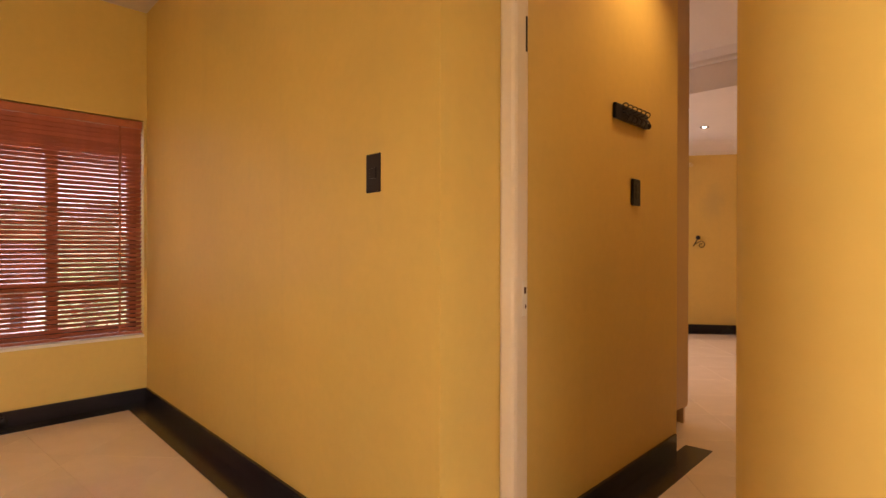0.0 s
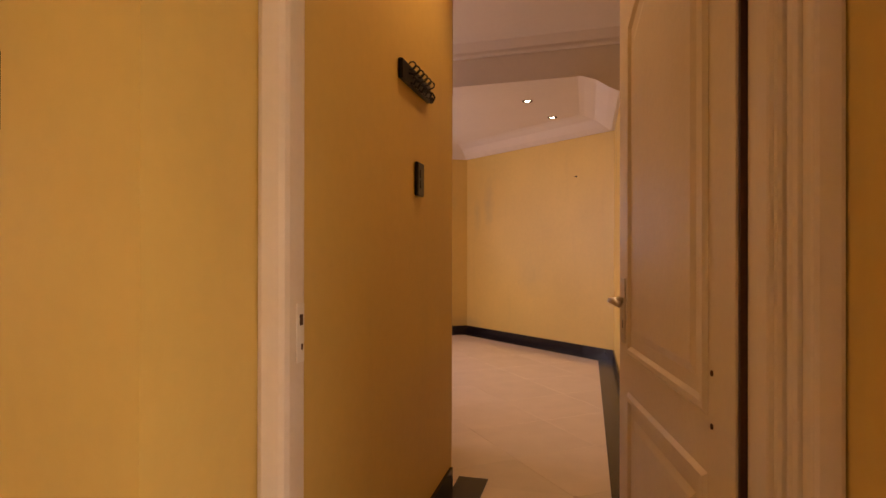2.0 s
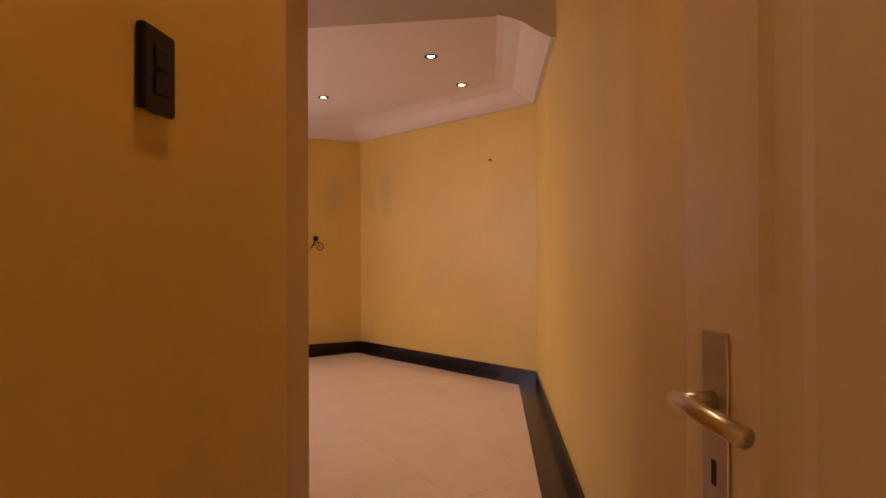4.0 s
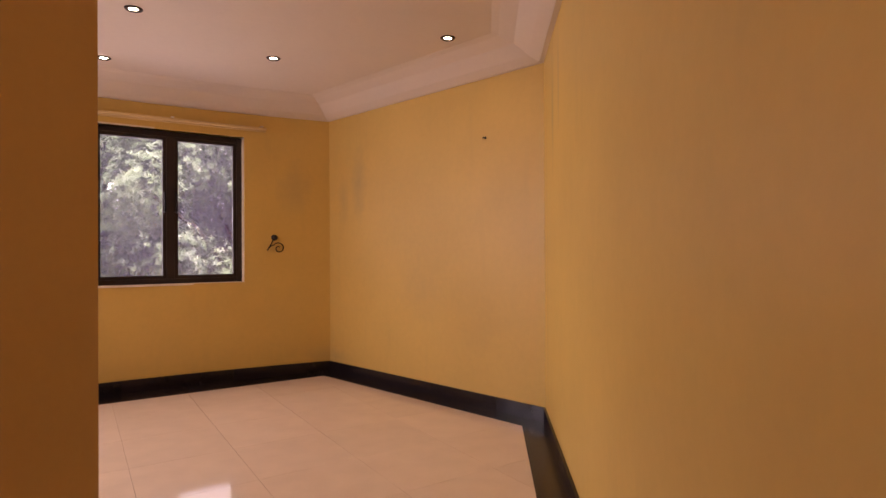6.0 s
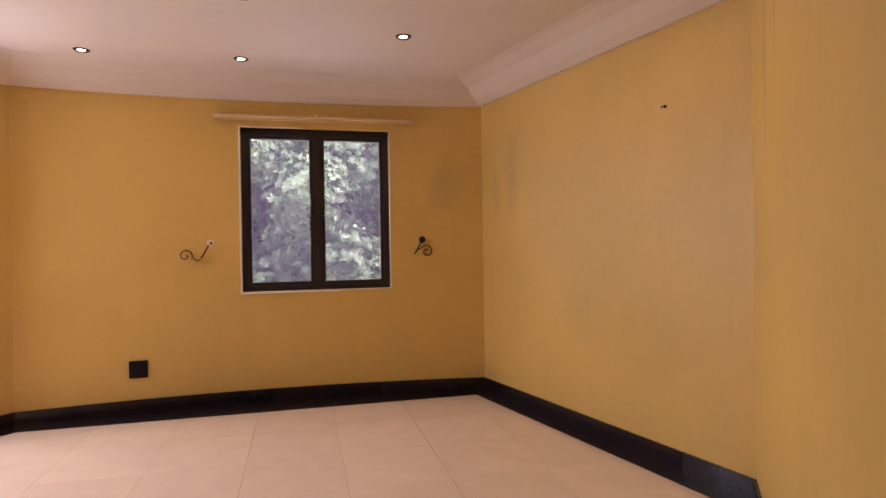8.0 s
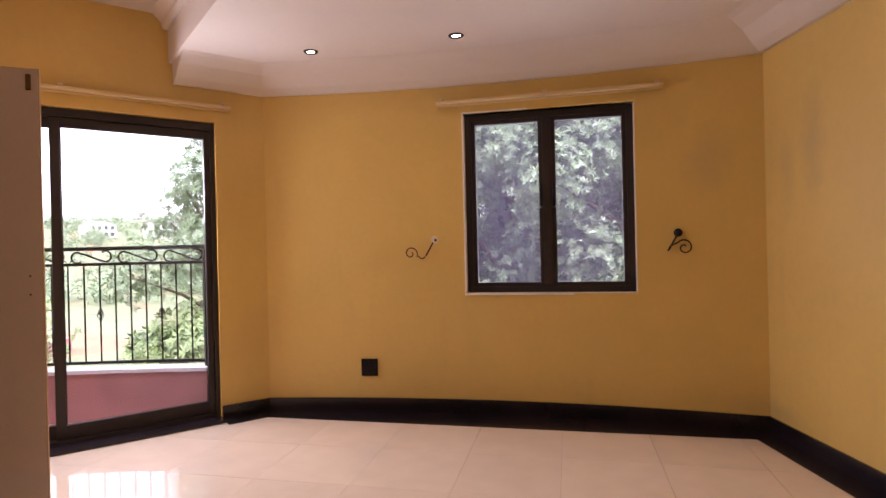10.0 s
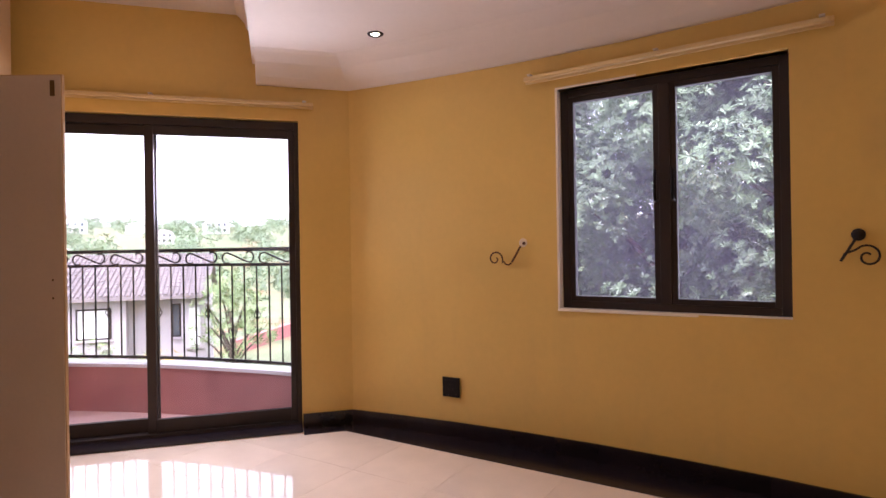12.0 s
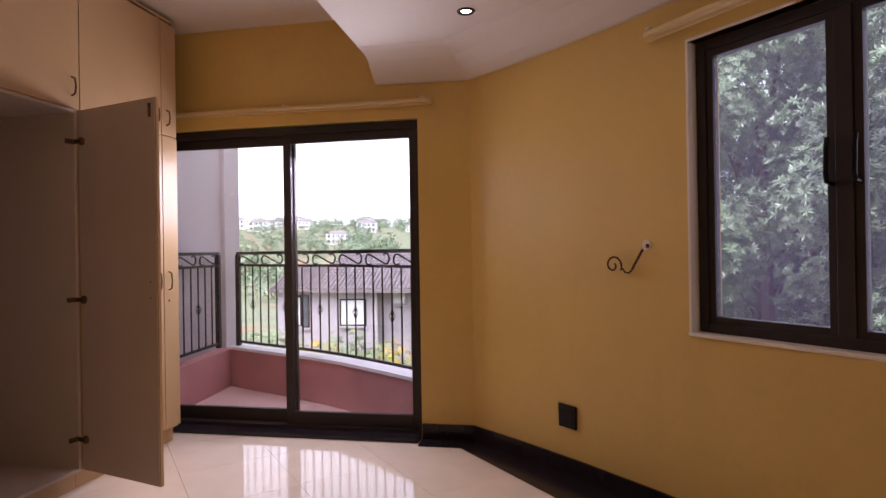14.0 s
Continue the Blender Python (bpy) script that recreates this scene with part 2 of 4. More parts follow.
def lathe(profile, bm=None, sides=24, m=None):
    bm = bm or bmesh.new()
    rings = [[bm.verts.new((r * math.cos(2 * math.pi * s / sides), r * math.sin(2 * math.pi * s / sides), z)) for s in range(sides)] for r, z in profile]
    for a, b in zip(rings, rings[1:]):
        for s in range(sides):
            bm.faces.new((a[s], a[(s + 1) % sides], b[(s + 1) % sides], b[s]))
    bm.faces.new(rings[0][::-1])
    bm.faces.new(rings[-1])
    if m is not None:
        bmesh.ops.transform(bm, matrix=m, verts=[v for r in rings for v in r])
    return bm

def structure(name, bm, mat, label, smooth=False):
    return tagged(mesh_object(name, bm, mat, smooth), label, kind="structure")

def sweep(path, profile, bm=None):
    """A strip along a path in the plan; profile: (offset to the left of the path, z)."""
    bm = bm or bmesh.new()
    rows = []
    for i, p in enumerate(path):
        p = Vector(p)
        a = (p - Vector(path[i - 1])).normalized() if i else None
        b = (Vector(path[i + 1]) - p).normalized() if i + 1 < len(path) else None
        a, b = a or b, b or a
        na, nb = Vector((-a.y, a.x)), Vector((-b.y, b.x))
        n = (na + nb) / (1 + na.dot(nb))
        rows.append([bm.verts.new((p.x + n.x * o, p.y + n.y * o, z)) for o, z in profile])
    k = len(profile)
    for a, b in zip(rows, rows[1:]):
        for s in range(k):
            bm.faces.new((a[s], a[(s + 1) % k], b[(s + 1) % k], b[s]))
    bm.faces.new(rows[0][::-1])
    bm.faces.new(rows[-1])
    return bm

# ---- the plan ----
TOP = 2.84          # upper ceiling
LOW = 2.515         # dropped bedroom ceiling
CORNICE = 2.37      # lower edge of the cornice
SK = 0.10           # skirting height
CORNER = Vector((-0.97, 5.625))     # between window wall and plain wall
BAL = Vector((-3.70, 3.53))         # between window wall and balcony wall
W23 = Vector((0.90, 4.10))          # between plain wall and long wall
SAG = 0.15
chord = CORNER - BAL
CL = chord.length
cd = chord / CL
cn = Vector((-cd.y, cd.x))

def bay(s, off=0.0):
    """A point of the bowed window wall, s metres from the balcony corner."""
    u = s / CL
    slope = SAG * 4 * (1 - 2 * u) / CL
    n = (cn - cd * slope).normalized()
    return BAL + cd * s + cn * (SAG * 4 * u * (1 - u)) + n * off

NB = 28
BAY = [bay(CL * i / NB) for i in range(NB + 1)]
bal_dir = Vector((-0.073, -1.0)).normalized()     # along the balcony wall, towards the wardrobe
bal_out = Vector((-1.0, 0.073)).normalized()

def balw(s, off=0.0):
    return BAL + bal_dir * s + bal_out * off

# ---- bedroom walls ----
S0, S1, Z0, Z1 = 1.503, 2.68, 0.865, 2.165        # the bedroom window's opening
ss = sorted(set([CL * i / NB for i in range(NB + 1)] + [S0, S1]))
bm = bmesh.new()
for a, b in zip(ss, ss[1:]):
    for z0, z1 in ((0, Z0), (Z0, Z1), (Z1, 3.0)):
        if a >= S0 - 1e-6 and b <= S1 + 1e-6 and z0 == Z0:
            continue
        prism([bay(a), bay(b), bay(b, 0.24), bay(a, 0.24)], z0, z1, bm)
bmesh.ops.remove_doubles(bm, verts=bm.verts, dist=1e-5)
structure("wall_north", bm, YELLOW, "bowed yellow painted wall with a window opening")

pw = (W23 - CORNER).normalized()
pn = Vector((-pw.y, pw.x))
structure("wall_east", prism([CORNER, W23, W23 + pn * 0.24, CORNER + pn * 0.24], 0, 3.0), YELLOW, "plain yellow painted wall with faint grey stains")
structure("wall_long", prism([(0.90, -0.96), (1.14, -0.96), (1.14, 4.30), (0.90, 4.103)], 0, 3.0), YELLOW, "long yellow painted wall beside the door")

D0, D1 = 0.352, 2.36      # sliding door's opening along the balcony wall
bm = bmesh.new()
prism([balw(0), balw(D0), balw(D0, 0.24), balw(-0.1, 0.24)], 0, 3.0, bm)
prism([balw(D0), balw(D1), balw(D1, 0.24), balw(D0, 0.24)], 2.14, 3.0, bm)
prism([balw(D1), balw(3.4), balw(3.4, 0.24), balw(D1, 0.24)], 0, 3.0, bm)
bmesh.ops.remove_doubles(bm, verts=bm.verts, dist=1e-5)
structure("wall_balcony", bm, YELLOW, "yellow painted wall with the balcony door opening")
structure("wall_back", B(-4.2, -0.15, 0.42, 0.62, 0, 3.0), YELLOW, "plain wall behind the wardrobe")
structure("wall_passage", B(-0.15, 0.0, -0.965, 0.64, 0, 3.0), YELLOW, "yellow passage wall with switch and key rack")

# ---- first room ----
structure("wall_hall", prism([(-3.25, -0.955), (0.0, -1.326), (0.0, -0.966), (-3.25, -0.70)], 0, 3.0), YELLOW, "yellow painted hall wall with a black switch")
bm = bmesh.new()
HW0, HW1, HZ0, HZ1 = -3.1, -0.975, 0.49, 2.05
box(bm, -3.49, -3.25, -6.0, HW0, 0, 3)
box(bm, -3.49, -3.25, HW0, HW1, 0, HZ0)
box(bm, -3.49, -3.25, HW0, HW1, HZ1, 3)
box(bm, -3.49, -3.25, HW1, -0.70, 0, 3)
structure("wall_west", bm, YELLOW, "yellow painted wall with the blind window's opening")
RC = 0.22           # the wall's rounded corner
arc = [(0.918 + RC - RC * math.cos(a), -1.66 - RC * math.sin(a)) for a in [radians(7.5 * k) for k in range(13)]]
ob = structure("wall_door_side", prism([(0.918, -0.962)] + arc + [(3.2, -1.66 - RC), (3.2, -0.962)], 0, 3.0), YELLOW, "yellow wall block with a rounded plaster corner")
for p in ob.data.polygons:
    p.use_smooth = abs(p.normal.z) < 0.5 and p.area < 0.2
# Unseen end wall; its opening is added for the hall fill lamp.
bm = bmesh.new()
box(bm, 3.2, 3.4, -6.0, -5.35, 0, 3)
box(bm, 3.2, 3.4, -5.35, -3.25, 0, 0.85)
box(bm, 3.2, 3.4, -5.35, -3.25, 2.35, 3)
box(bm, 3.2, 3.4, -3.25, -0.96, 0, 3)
structure("wall_hall_east", bm, YELLOW, "plain yellow wall closing the hall, with an added unseen opening for the fill lamp")
structure("wall_hall_south", B(-3.49, 3.4, -6.2, -6.0, 0, 3.0), YELLOW, "plain yellow wall closing the hall")
structure("wall_over_door", B(0.0, 0.915, -1.31, -0.966, 2.09, 3.0), YELLOW, "yellow wall above the passage door")

# ---- ceilings ----
EDGE = [Vector((0.90, 2.60)), Vector((-3.745, 2.885))]
structure("ceiling_upper", prism([(-3.49, -6.2), (3.4, -6.2), (3.4, -0.9), (1.14, -0.9), (1.14, 2.70), (-4.1, 3.0), (-4.1, 0.4), (-3.49, -0.7)], TOP, TOP + 0.12), CEIL, "white painted upper ceiling")
outline = [(1.0, EDGE[0].y), W23 + pn * 0.05] + [CORNER + Vector((0, 0.06))] + [bay(CL * i / NB, 0.05) for i in range(NB, -1, -1)] + [balw(0.3, 0.05), EDGE[1] + Vector((-0.05, 0))]
structure("ceiling_dropped", prism(outline, LOW, TOP + 0.12), CEIL, "dropped white ceiling with recessed downlights")
cor_path = [EDGE[1] + Vector((0.005, 0.02)), BAL] + BAY[1:] + [W23, Vector((0.90, EDGE[0].y + 0.0))]
cor_path = cor_path[::-1]
prof = [(0.0, CORNICE), (0.03, CORNICE), (0.10, CORNICE + 0.035), (0.20, LOW - 0.045), (0.30, LOW - 0.010), (0.345, LOW - 0.001), (0.345, LOW + 0.003), (0.0, LOW + 0.003)]
structure("cornice", sweep(cor_path, prof), CEIL, "wide white coved plaster cornice")
# fascia of the dropped ceiling with two moulded lines
fp = [Vector((0.895, EDGE[0].y - 0.002)), Vector((-3.74, EDGE[1].y - 0.002))]
structure("fascia_moulding", sweep(fp, [(0.0, TOP), (0.0, TOP - 0.10), (0.03, TOP - 0.10), (0.04, TOP - 0.085), (0.04, TOP - 0.06), (0.07, TOP - 0.03), (0.10, TOP)]), CEIL, "white moulded cornice along the ceiling step")

# ---- floors ----
structure("floor", prism([(-3.49, -6.2), (3.4, -6.2), (3.4, -0.9), (1.14, -0.9), (1.14, 4.3), (0.95, 4.35), CORNER + Vector((0.05, 0.2))] + [bay(CL * i / NB, 0.2) for i in range(NB, -1, -1)] + [balw(0, 0.24), balw(3.4, 0.24), (-3.49, -0.5)], -0.12, -0.008), GROUT, "floor of large polished cream tiles")

# ---- bedroom window ----
AZ = math.degrees(math.atan2(cd.y, cd.x))
wo = BAL + cd * S0 + cn * 0.205
WW, WH = S1 - S0, Z1 - Z0

def make_window():
    w = thing("window_1", wo.x, wo.y, Z0, AZ, "two-sash dark bronze aluminium window in the bowed wall", "window", kind="structure")
    part("window_sill", B(-0.01, WW + 0.01, -0.07, 0.0, -0.012, 0.004, bevel=0.003), TRIMW, w, "thin white painted sill")
    bm = bmesh.new()
    for x0, x1, z0, z1 in ((0, 0.045, 0, WH), (WW - 0.045, WW, 0, WH), (0.045, WW - 0.045, 0, 0.045), (0.045, WW - 0.045, WH - 0.045, WH), (WW / 2 - 0.03, WW / 2 + 0.03, 0.045, WH - 0.045)):
        box(bm, x0, x1, 0.0, 0.06, z0, z1, bevel=0.003)
    part("window_frame", bm, BRONZE, w)
    for x0, x1 in ((0.045, WW / 2 - 0.03), (WW / 2 + 0.03, WW - 0.045)):
        bm = bmesh.new()
        z0, z1 = 0.045, WH - 0.045
        for a, b, c, d in ((x0, x0 + 0.03, z0, z1), (x1 - 0.03, x1, z0, z1), (x0 + 0.03, x1 - 0.03, z0, z0 + 0.03), (x0 + 0.03, x1 - 0.03, z1 - 0.03, z1)):
            box(bm, a, b, 0.008, 0.05, c, d, bevel=0.002)
        sash = part("sash", bm, BRONZE, w)
        p = part("pane", B(x0 + 0.03, x1 - 0.03, 0.026, 0.031, z0 + 0.03, z1 - 0.03), HAZY, sash)
        p.visible_shadow = False
        hx = x1 - 0.016 if x0 < 0.1 else x0 + 0.016
        part("handle", tube([(hx, 0.006, WH * 0.47), (hx, -0.03, WH * 0.475), (hx, -0.036, WH * 0.50), (hx, -0.03, WH * 0.57), (hx, -0.022, WH * 0.60)], 0.009), BLACKP, sash, "small black window catch")
    return w

make_window()
# painted reveal lining of the window opening
bm = bmesh.new()
box(bm, -0.012, 0.0, -0.058, 0.0, 0, WH)
box(bm, WW, WW + 0.012, -0.058, 0.0, 0, WH)
box(bm, -0.012, WW + 0.012, -0.058, 0.0, WH, WH + 0.012)
ob = structure("trim_window", bm, TRIMW, "white painted reveal of the window")
ob.matrix_world = pose(wo.x, wo.y, Z0, 0, 0, AZ)

# ---- curtain rails ----
RAILP = material("cream_rail_paint", (0.70, 0.52, 0.26), 0.45, vary=0.08)

def curtain_rail(p, q, z, n):
    d = (q - p)
    rz = math.degrees(math.atan2(d.y, d.x))
    t = thing("curtain_rail", p.x, p.y, z, rz, "white double-track curtain rail mounted on the yellow wall", "curtain rail", "curtain rails")
    L = d.length
    part("pelmet_board", B(0, L, n * 0.004, n * 0.018, -0.012, 0.026, bevel=0.002), RAILP, t)
    part("track", B(-0.0, L, n * 0.022, n * 0.045, 0.0, 0.024, bevel=0.004), RAILP, t)
    part("track", B(0.02, L - 0.02, n * 0.05, n * 0.070, -0.004, 0.018, bevel=0.004), RAILP, t)
    for k in (0.03, 0.5, 0.97):
        part("bracket", B(L * k - 0.012, L * k + 0.012, n * 0.0, n * 0.07, 0.024, 0.032, bevel=0.002), WHITEP, t)

curtain_rail(BAL + cd * 1.32 + cn * 0.125, BAL + cd * 2.86 + cn * 0.075, 2.228, -1)
curtain_rail(balw(2.3, 0.0), balw(0.25, 0.0), 2.235, -1)

# ---- sliding balcony door ----
def sliding_door():
    o = balw(D1, 0.03)
    rz = math.degrees(math.atan2(-bal_dir.y, -bal_dir.x))
    d = thing("door_1", o.x, o.y, 0, rz, "closed dark bronze aluminium sliding glass door to the balcony", "sliding door", kind="structure")
    L = D1 - D0
    bm = bmesh.new()
    for x0, x1, z0, z1 in ((0, 0.045, 0.0, 2.135), (L - 0.030, L, 0.0, 2.135), (0.045, L - 0.030, 0.0, 0.045), (0.045, L - 0.030, 2.08, 2.135)):
        box(bm, x0, x1, 0.0, 0.11, z0, z1, bevel=0.003)
    part("door_frame", bm, BRONZE, d)
    mid = L - 0.955
    for x0, x1, y0 in ((mid - 0.03, L - 0.030, 0.015), (0.045, mid + 0.035, 0.062)):
        bm = bmesh.new()
        for a, b, z0, z1 in ((x0, x0 + 0.055, 0.046, 2.08), (x1 - 0.042, x1, 0.046, 2.08), (x0 + 0.055, x1 - 0.042, 0.046, 0.135), (x0 + 0.055, x1 - 0.042, 2.02, 2.08)):
            box(bm, a, b, y0, y0 + 0.035, z0, z1, bevel=0.003)
        s = part("sliding_panel", bm, BRONZE, d)
        p = part("pane", B(x0 + 0.055, x1 - 0.042, y0 + 0.014, y0 + 0.02, 0.135, 2.02), GLASS, s)
        p.visible_shadow = False
    part("threshold", B(0.0, L, -0.14, -0.002, 0.004, 0.024, bevel=0.002), BLACKT, d, "black tiled threshold")
    return d

sliding_door()

# ---- passage door frame and open leaf ----
def door_frame():
    f = thing("door_frame", 0.0, -1.12, 0, 0, "cream painted moulded timber door frame of the passage", "door frame", kind="structure")
    bm = bmesh.new()
    box(bm, 0.0, 0.068, 0.088, 0.175, 0, 2.045, bevel=0.016)
    part("jamb", bm, DOORP, f)
    bm = bmesh.new()
    for x0, x1, y0, y1 in ((0.888, 0.9178, 0.06, 0.138), (0.880, 0.9178, -0.005, 0.059), (0.887, 0.9178, -0.045, -0.006), (0.874, 0.9178, -0.062, -0.046), (0.884, 0.9178, -0.105, -0.063), (0.872, 0.9178, -0.125, -0.106), (0.882, 0.9178, -0.165, -0.126)):
        box(bm, x0, x1, y0, y1, 0, 2.045, bevel=0.007)
    part("jamb", bm, DOORP, f)
    # Solid dark strip, coloured as the shade between leaf and jamb.
    part("gap_shade_strip", B(0.8785, 0.8990, 0.139, 0.151, 0, 2.045), RUST, f, "dark strip standing in for the shade in the gap beside the hinges")
    part("head", B(0.0, 0.914, 0.0, 0.15, 2.046, 2.088, bevel=0.006), DOORP, f)
    part("strike_plate", B(0.0675, 0.0700, 0.130, 0.16, 0.90, 1.02, bevel=0.001), TRIMW, f, "painted strike plate")
    part("latch_hole", B(0.0695, 0.0712, 0.140, 0.152, 0.975, 0.997), RUST, f)
    part("latch_hole", B(0.0695, 0.0712, 0.146, 0.152, 0.925, 0.937), RUST, f)
    part("dark_slot", B(0.0675, 0.0690, 0.150, 0.160, 1.80, 1.92), BLACKP, f)
    return f

door_frame()

def panel_face(bm, x0, x1, zs, y, sgn, arch=False):
    """A raised moulding ring and a raised field."""
    n = 10
    def ring(inset, arc):
        a, b, c, d = x0 + inset, x1 - inset, zs[0] + inset, zs[1] - inset
        pts = [(a, c), (b, c)]
        if arc:
            for i in range(n + 1):
                t = i / n
                pts.append((b + (a - b) * t, d - 0.10 + 0.10 * math.sin(math.pi * t)))
        else:
            pts += [(b, d), (a, d)]
        return pts
    loops = []
    for inset, h in ((0.0, 0.0), (0.010, 0.008), (0.022, 0.008), (0.034, -0.003), (0.055, -0.003), (0.085, 0.005)):
        loops.append([bm.verts.new((x, y + sgn * h, z)) for x, z in ring(inset, arch)])
    for A, C in zip(loops, loops[1:]):
        for i in range(len(A)):
            j = (i + 1) % len(A)
            bm.faces.new((A[i], A[j], C[j], C[i]))
    bm.faces.new(loops[-1])

def open_door():
    hinge, edge = Vector((0.896, -0.955)), Vector((0.752, -0.102))
    d = edge - hinge
    L = d.length
    t = thing("door_2", hinge.x, hinge.y, 0.012, math.degrees(math.atan2(d.y, d.x)), "open cream painted panel door with arched upper panel", "door", kind="structure")
    bm = B(0.0, L, -0.02, 0.02, 0.0, 2.03, bevel=0.003)
    leaf = part("leaf", bm, DOORP, t)
    bm = bmesh.new()
    for y, sg in ((0.0205, 1), (-0.0205, -1)):
        panel_face(bm, 0.12, L - 0.12, (0.80, 1.90), y, sg, True)
        panel_face(bm, 0.12, L - 0.12, (0.14, 0.69), y, sg)
    part("moulding", bm, DOORP, leaf)
    for sg in (1, -1):
        plate = part("lock_plate", B(L - 0.085, L - 0.040, min(sg * 0.02, sg * 0.024), max(sg * 0.02, sg * 0.024), 0.83, 1.03, bevel=0.0015), STEEL, t, "brushed steel lock plate")
        bm = tube([(L - 0.062, sg * 0.022, 0.96), (L - 0.062, sg * 0.06, 0.96)], 0.010)
        tube([(L - 0.055, sg * 0.060, 0.96), (L - 0.09, sg * 0.064, 0.962), (L - 0.17, sg * 0.060, 0.958)], 0.0095, bm)
        part("lever_handle", bm, STEEL, plate, smooth=True)
        part("keyhole", B(L - 0.066, L - 0.058, min(sg * 0.0235, sg * 0.0245), max(sg * 0.0235, sg * 0.0245), 0.875, 0.90), BLACKP, plate)
    for z in (0.785, 0.885):
        part("screw", lathe([(0.006, 0), (0.005, 0.002), (0.002, 0.003)], sides=10, m=pose(0.100, 0.0205, z, -90)), RUST, t, "rusty screw head")
    for z in (0.25, 1.78):
        part("hinge", tube([(-0.004, 0.022, z - 0.05), (-0.004, 0.022, z + 0.05)], 0.007), STEEL, t)
    return t

open_door()

# ---- switches, sockets and key rack ----
def wall_plate(name, x, y, z, rz, w, h, rockers, label, cat):
    """Faces local -y, centred at x, y, z."""
    t = thing(name, x, y, z, rz, label, cat)
    part("plate", B(-w / 2, w / 2, -0.016, -0.001, -h / 2, h / 2, bevel=0.005), BLACKP, t)
    if name == "light_switch":
        for i in range(rockers):
            zc = h * 0.30 * (i - (rockers - 1) / 2)
            part("rocker", B(-w * 0.20, w * 0.20, -0.0185, -0.010, zc - h * 0.13, zc + h * 0.13, bevel=0.001), BLACKP, t)
    else:
        part("socket_face", B(-w * 0.36, w * 0.36, -0.019, -0.010, -h * 0.36, h * 0.36, bevel=0.002), BLACKP, t)
        for dx, dz in ((-0.017, -0.01), (0.017, -0.01), (0, 0.02)):
            part("socket_hole", lathe([(0.0045, 0), (0.0045, 0.002)], sides=10, m=pose(dx, -0.0185, dz, 90)), BRONZE, t)
    return t

haz = math.degrees(math.atan2(-0.34, 3.25))
wall_plate("light_switch", -0.350, -0.955 - 0.355 / 3.25 * (3.25 - 0.350), 1.390, haz, 0.092, 0.138, 1, "tall glossy black light switch on yellow hall wall", "light switch")
wall_plate("light_switch", 0.0, 0.066, 1.398, 90, 0.085, 0.128, 2, "black light switch below the key rack", "light switch")
sp = bay(0.765)
wall_plate("power_socket", sp.x, sp.y, 0.326, AZ + 4, 0.125, 0.128, 0, "square black power socket above the skirting", "power socket")

def key_rack():
    t = thing("key_rack", 0.0, 0.03, 1.755, 90, "dark wooden key rack with iron hooks and rings", "key rack")
    part("board", B(-0.20, 0.16, -0.018, -0.001, -0.035, 0.035, bevel=0.004), BLACKP, t)
    for i in range(6):
        x = -0.13 + i * 0.05
        part("hook", tube([(x, -0.016, 0.0), (x, -0.036, -0.006), (x, -0.046, -0.024), (x, -0.036, -0.042), (x, -0.026, -0.034)], 0.004, sides=6), IRON, t)
        part("hook", tube([(x, -0.016, 0.012)] + [(x, -0.030 - 0.014 * math.sin(a), 0.026 - 0.014 * math.cos(a)) for a in [k * 0.7 for k in range(7)]], 0.003, sides=6), IRON, t)
    part("ball_end", lathe([(0.004, -0.014), (0.013, -0.006), (0.013, 0.006), (0.004, 0.014)], sides=12, m=pose(0.165, -0.018, -0.02)), IRON, t)
    return t

key_rack()
# ---- wall scroll brackets left from old lamps ----
def sconce(s, z, flip, ruined):
    p = bay(s)
    t = thing("wall_sconce", p.x, p.y, z, AZ + (4 if s < 1.6 else -7), "bare wrought iron scroll bracket of a wall lamp" + (" with exposed plaster" if ruined else " with dark rose"), "wall lamp", "scroll brackets beside the window")
    if ruined:
        part("plaster_patch", lathe([(0.028, 0), (0.025, 0.004), (0.012, 0.005)], sides=11, m=pose(0, 0, 0.0, 90)), DOORP, t, "chipped white plaster patch")
        part("hole", lathe([(0.013, 0), (0.010, 0.007)], sides=9, m=pose(0.006, 0, -0.004, 90)), RUST, t)
    else:
        part("rose", lathe([(0.028, 0), (0.027, 0.012), (0.016, 0.022), (0.006, 0.026)], sides=16, m=pose(0, 0, 0, 90)), IRON, t)
    k = flip
    pts = [(-0.01, -0.02, -0.02), (-0.045, -0.03, -0.085), (-0.065, -0.03, -0.118)]
    part("arm", tube(pts, 0.006, sides=7), RUST if ruined else IRON, t)
    pts = []
    cx = -0.175 if k < 0 else 0.035
    if k < 0:
        pts = [(-0.068, -0.03, -0.122), (-0.085, -0.03, -0.135), (-0.105, -0.03, -0.132), (-0.118, -0.03, -0.115)]
        a0, sgn = -0.5, 1
    else:
        pts = [(-0.062, -0.03, -0.118), (-0.05, -0.03, -0.085), (-0.01, -0.03, -0.068)]
        a0, sgn = 2.0, -1
    for i in range(26):
        a = a0 + sgn * i * 0.30
        r = 0.052 * (1 - i / 32)
        pts.append((cx + r * math.cos(a), -0.03, -0.098 + r * math.sin(a)))
    part("scroll", tube(pts, 0.0047, sides=7), RUST if ruined else IRON, t, smooth=True)

sconce(1.275, 1.262, -1, True)
sconce(2.935, 1.265, 1, False)
hp = CORNER + pw * ((0.515 + 0.97) / pw.x)
t = thing("wall_plug", hp.x, hp.y, 1.945, math.degrees(math.atan2(pw.y, pw.x)), "small dark screw hook in the yellow wall", "wall hook")
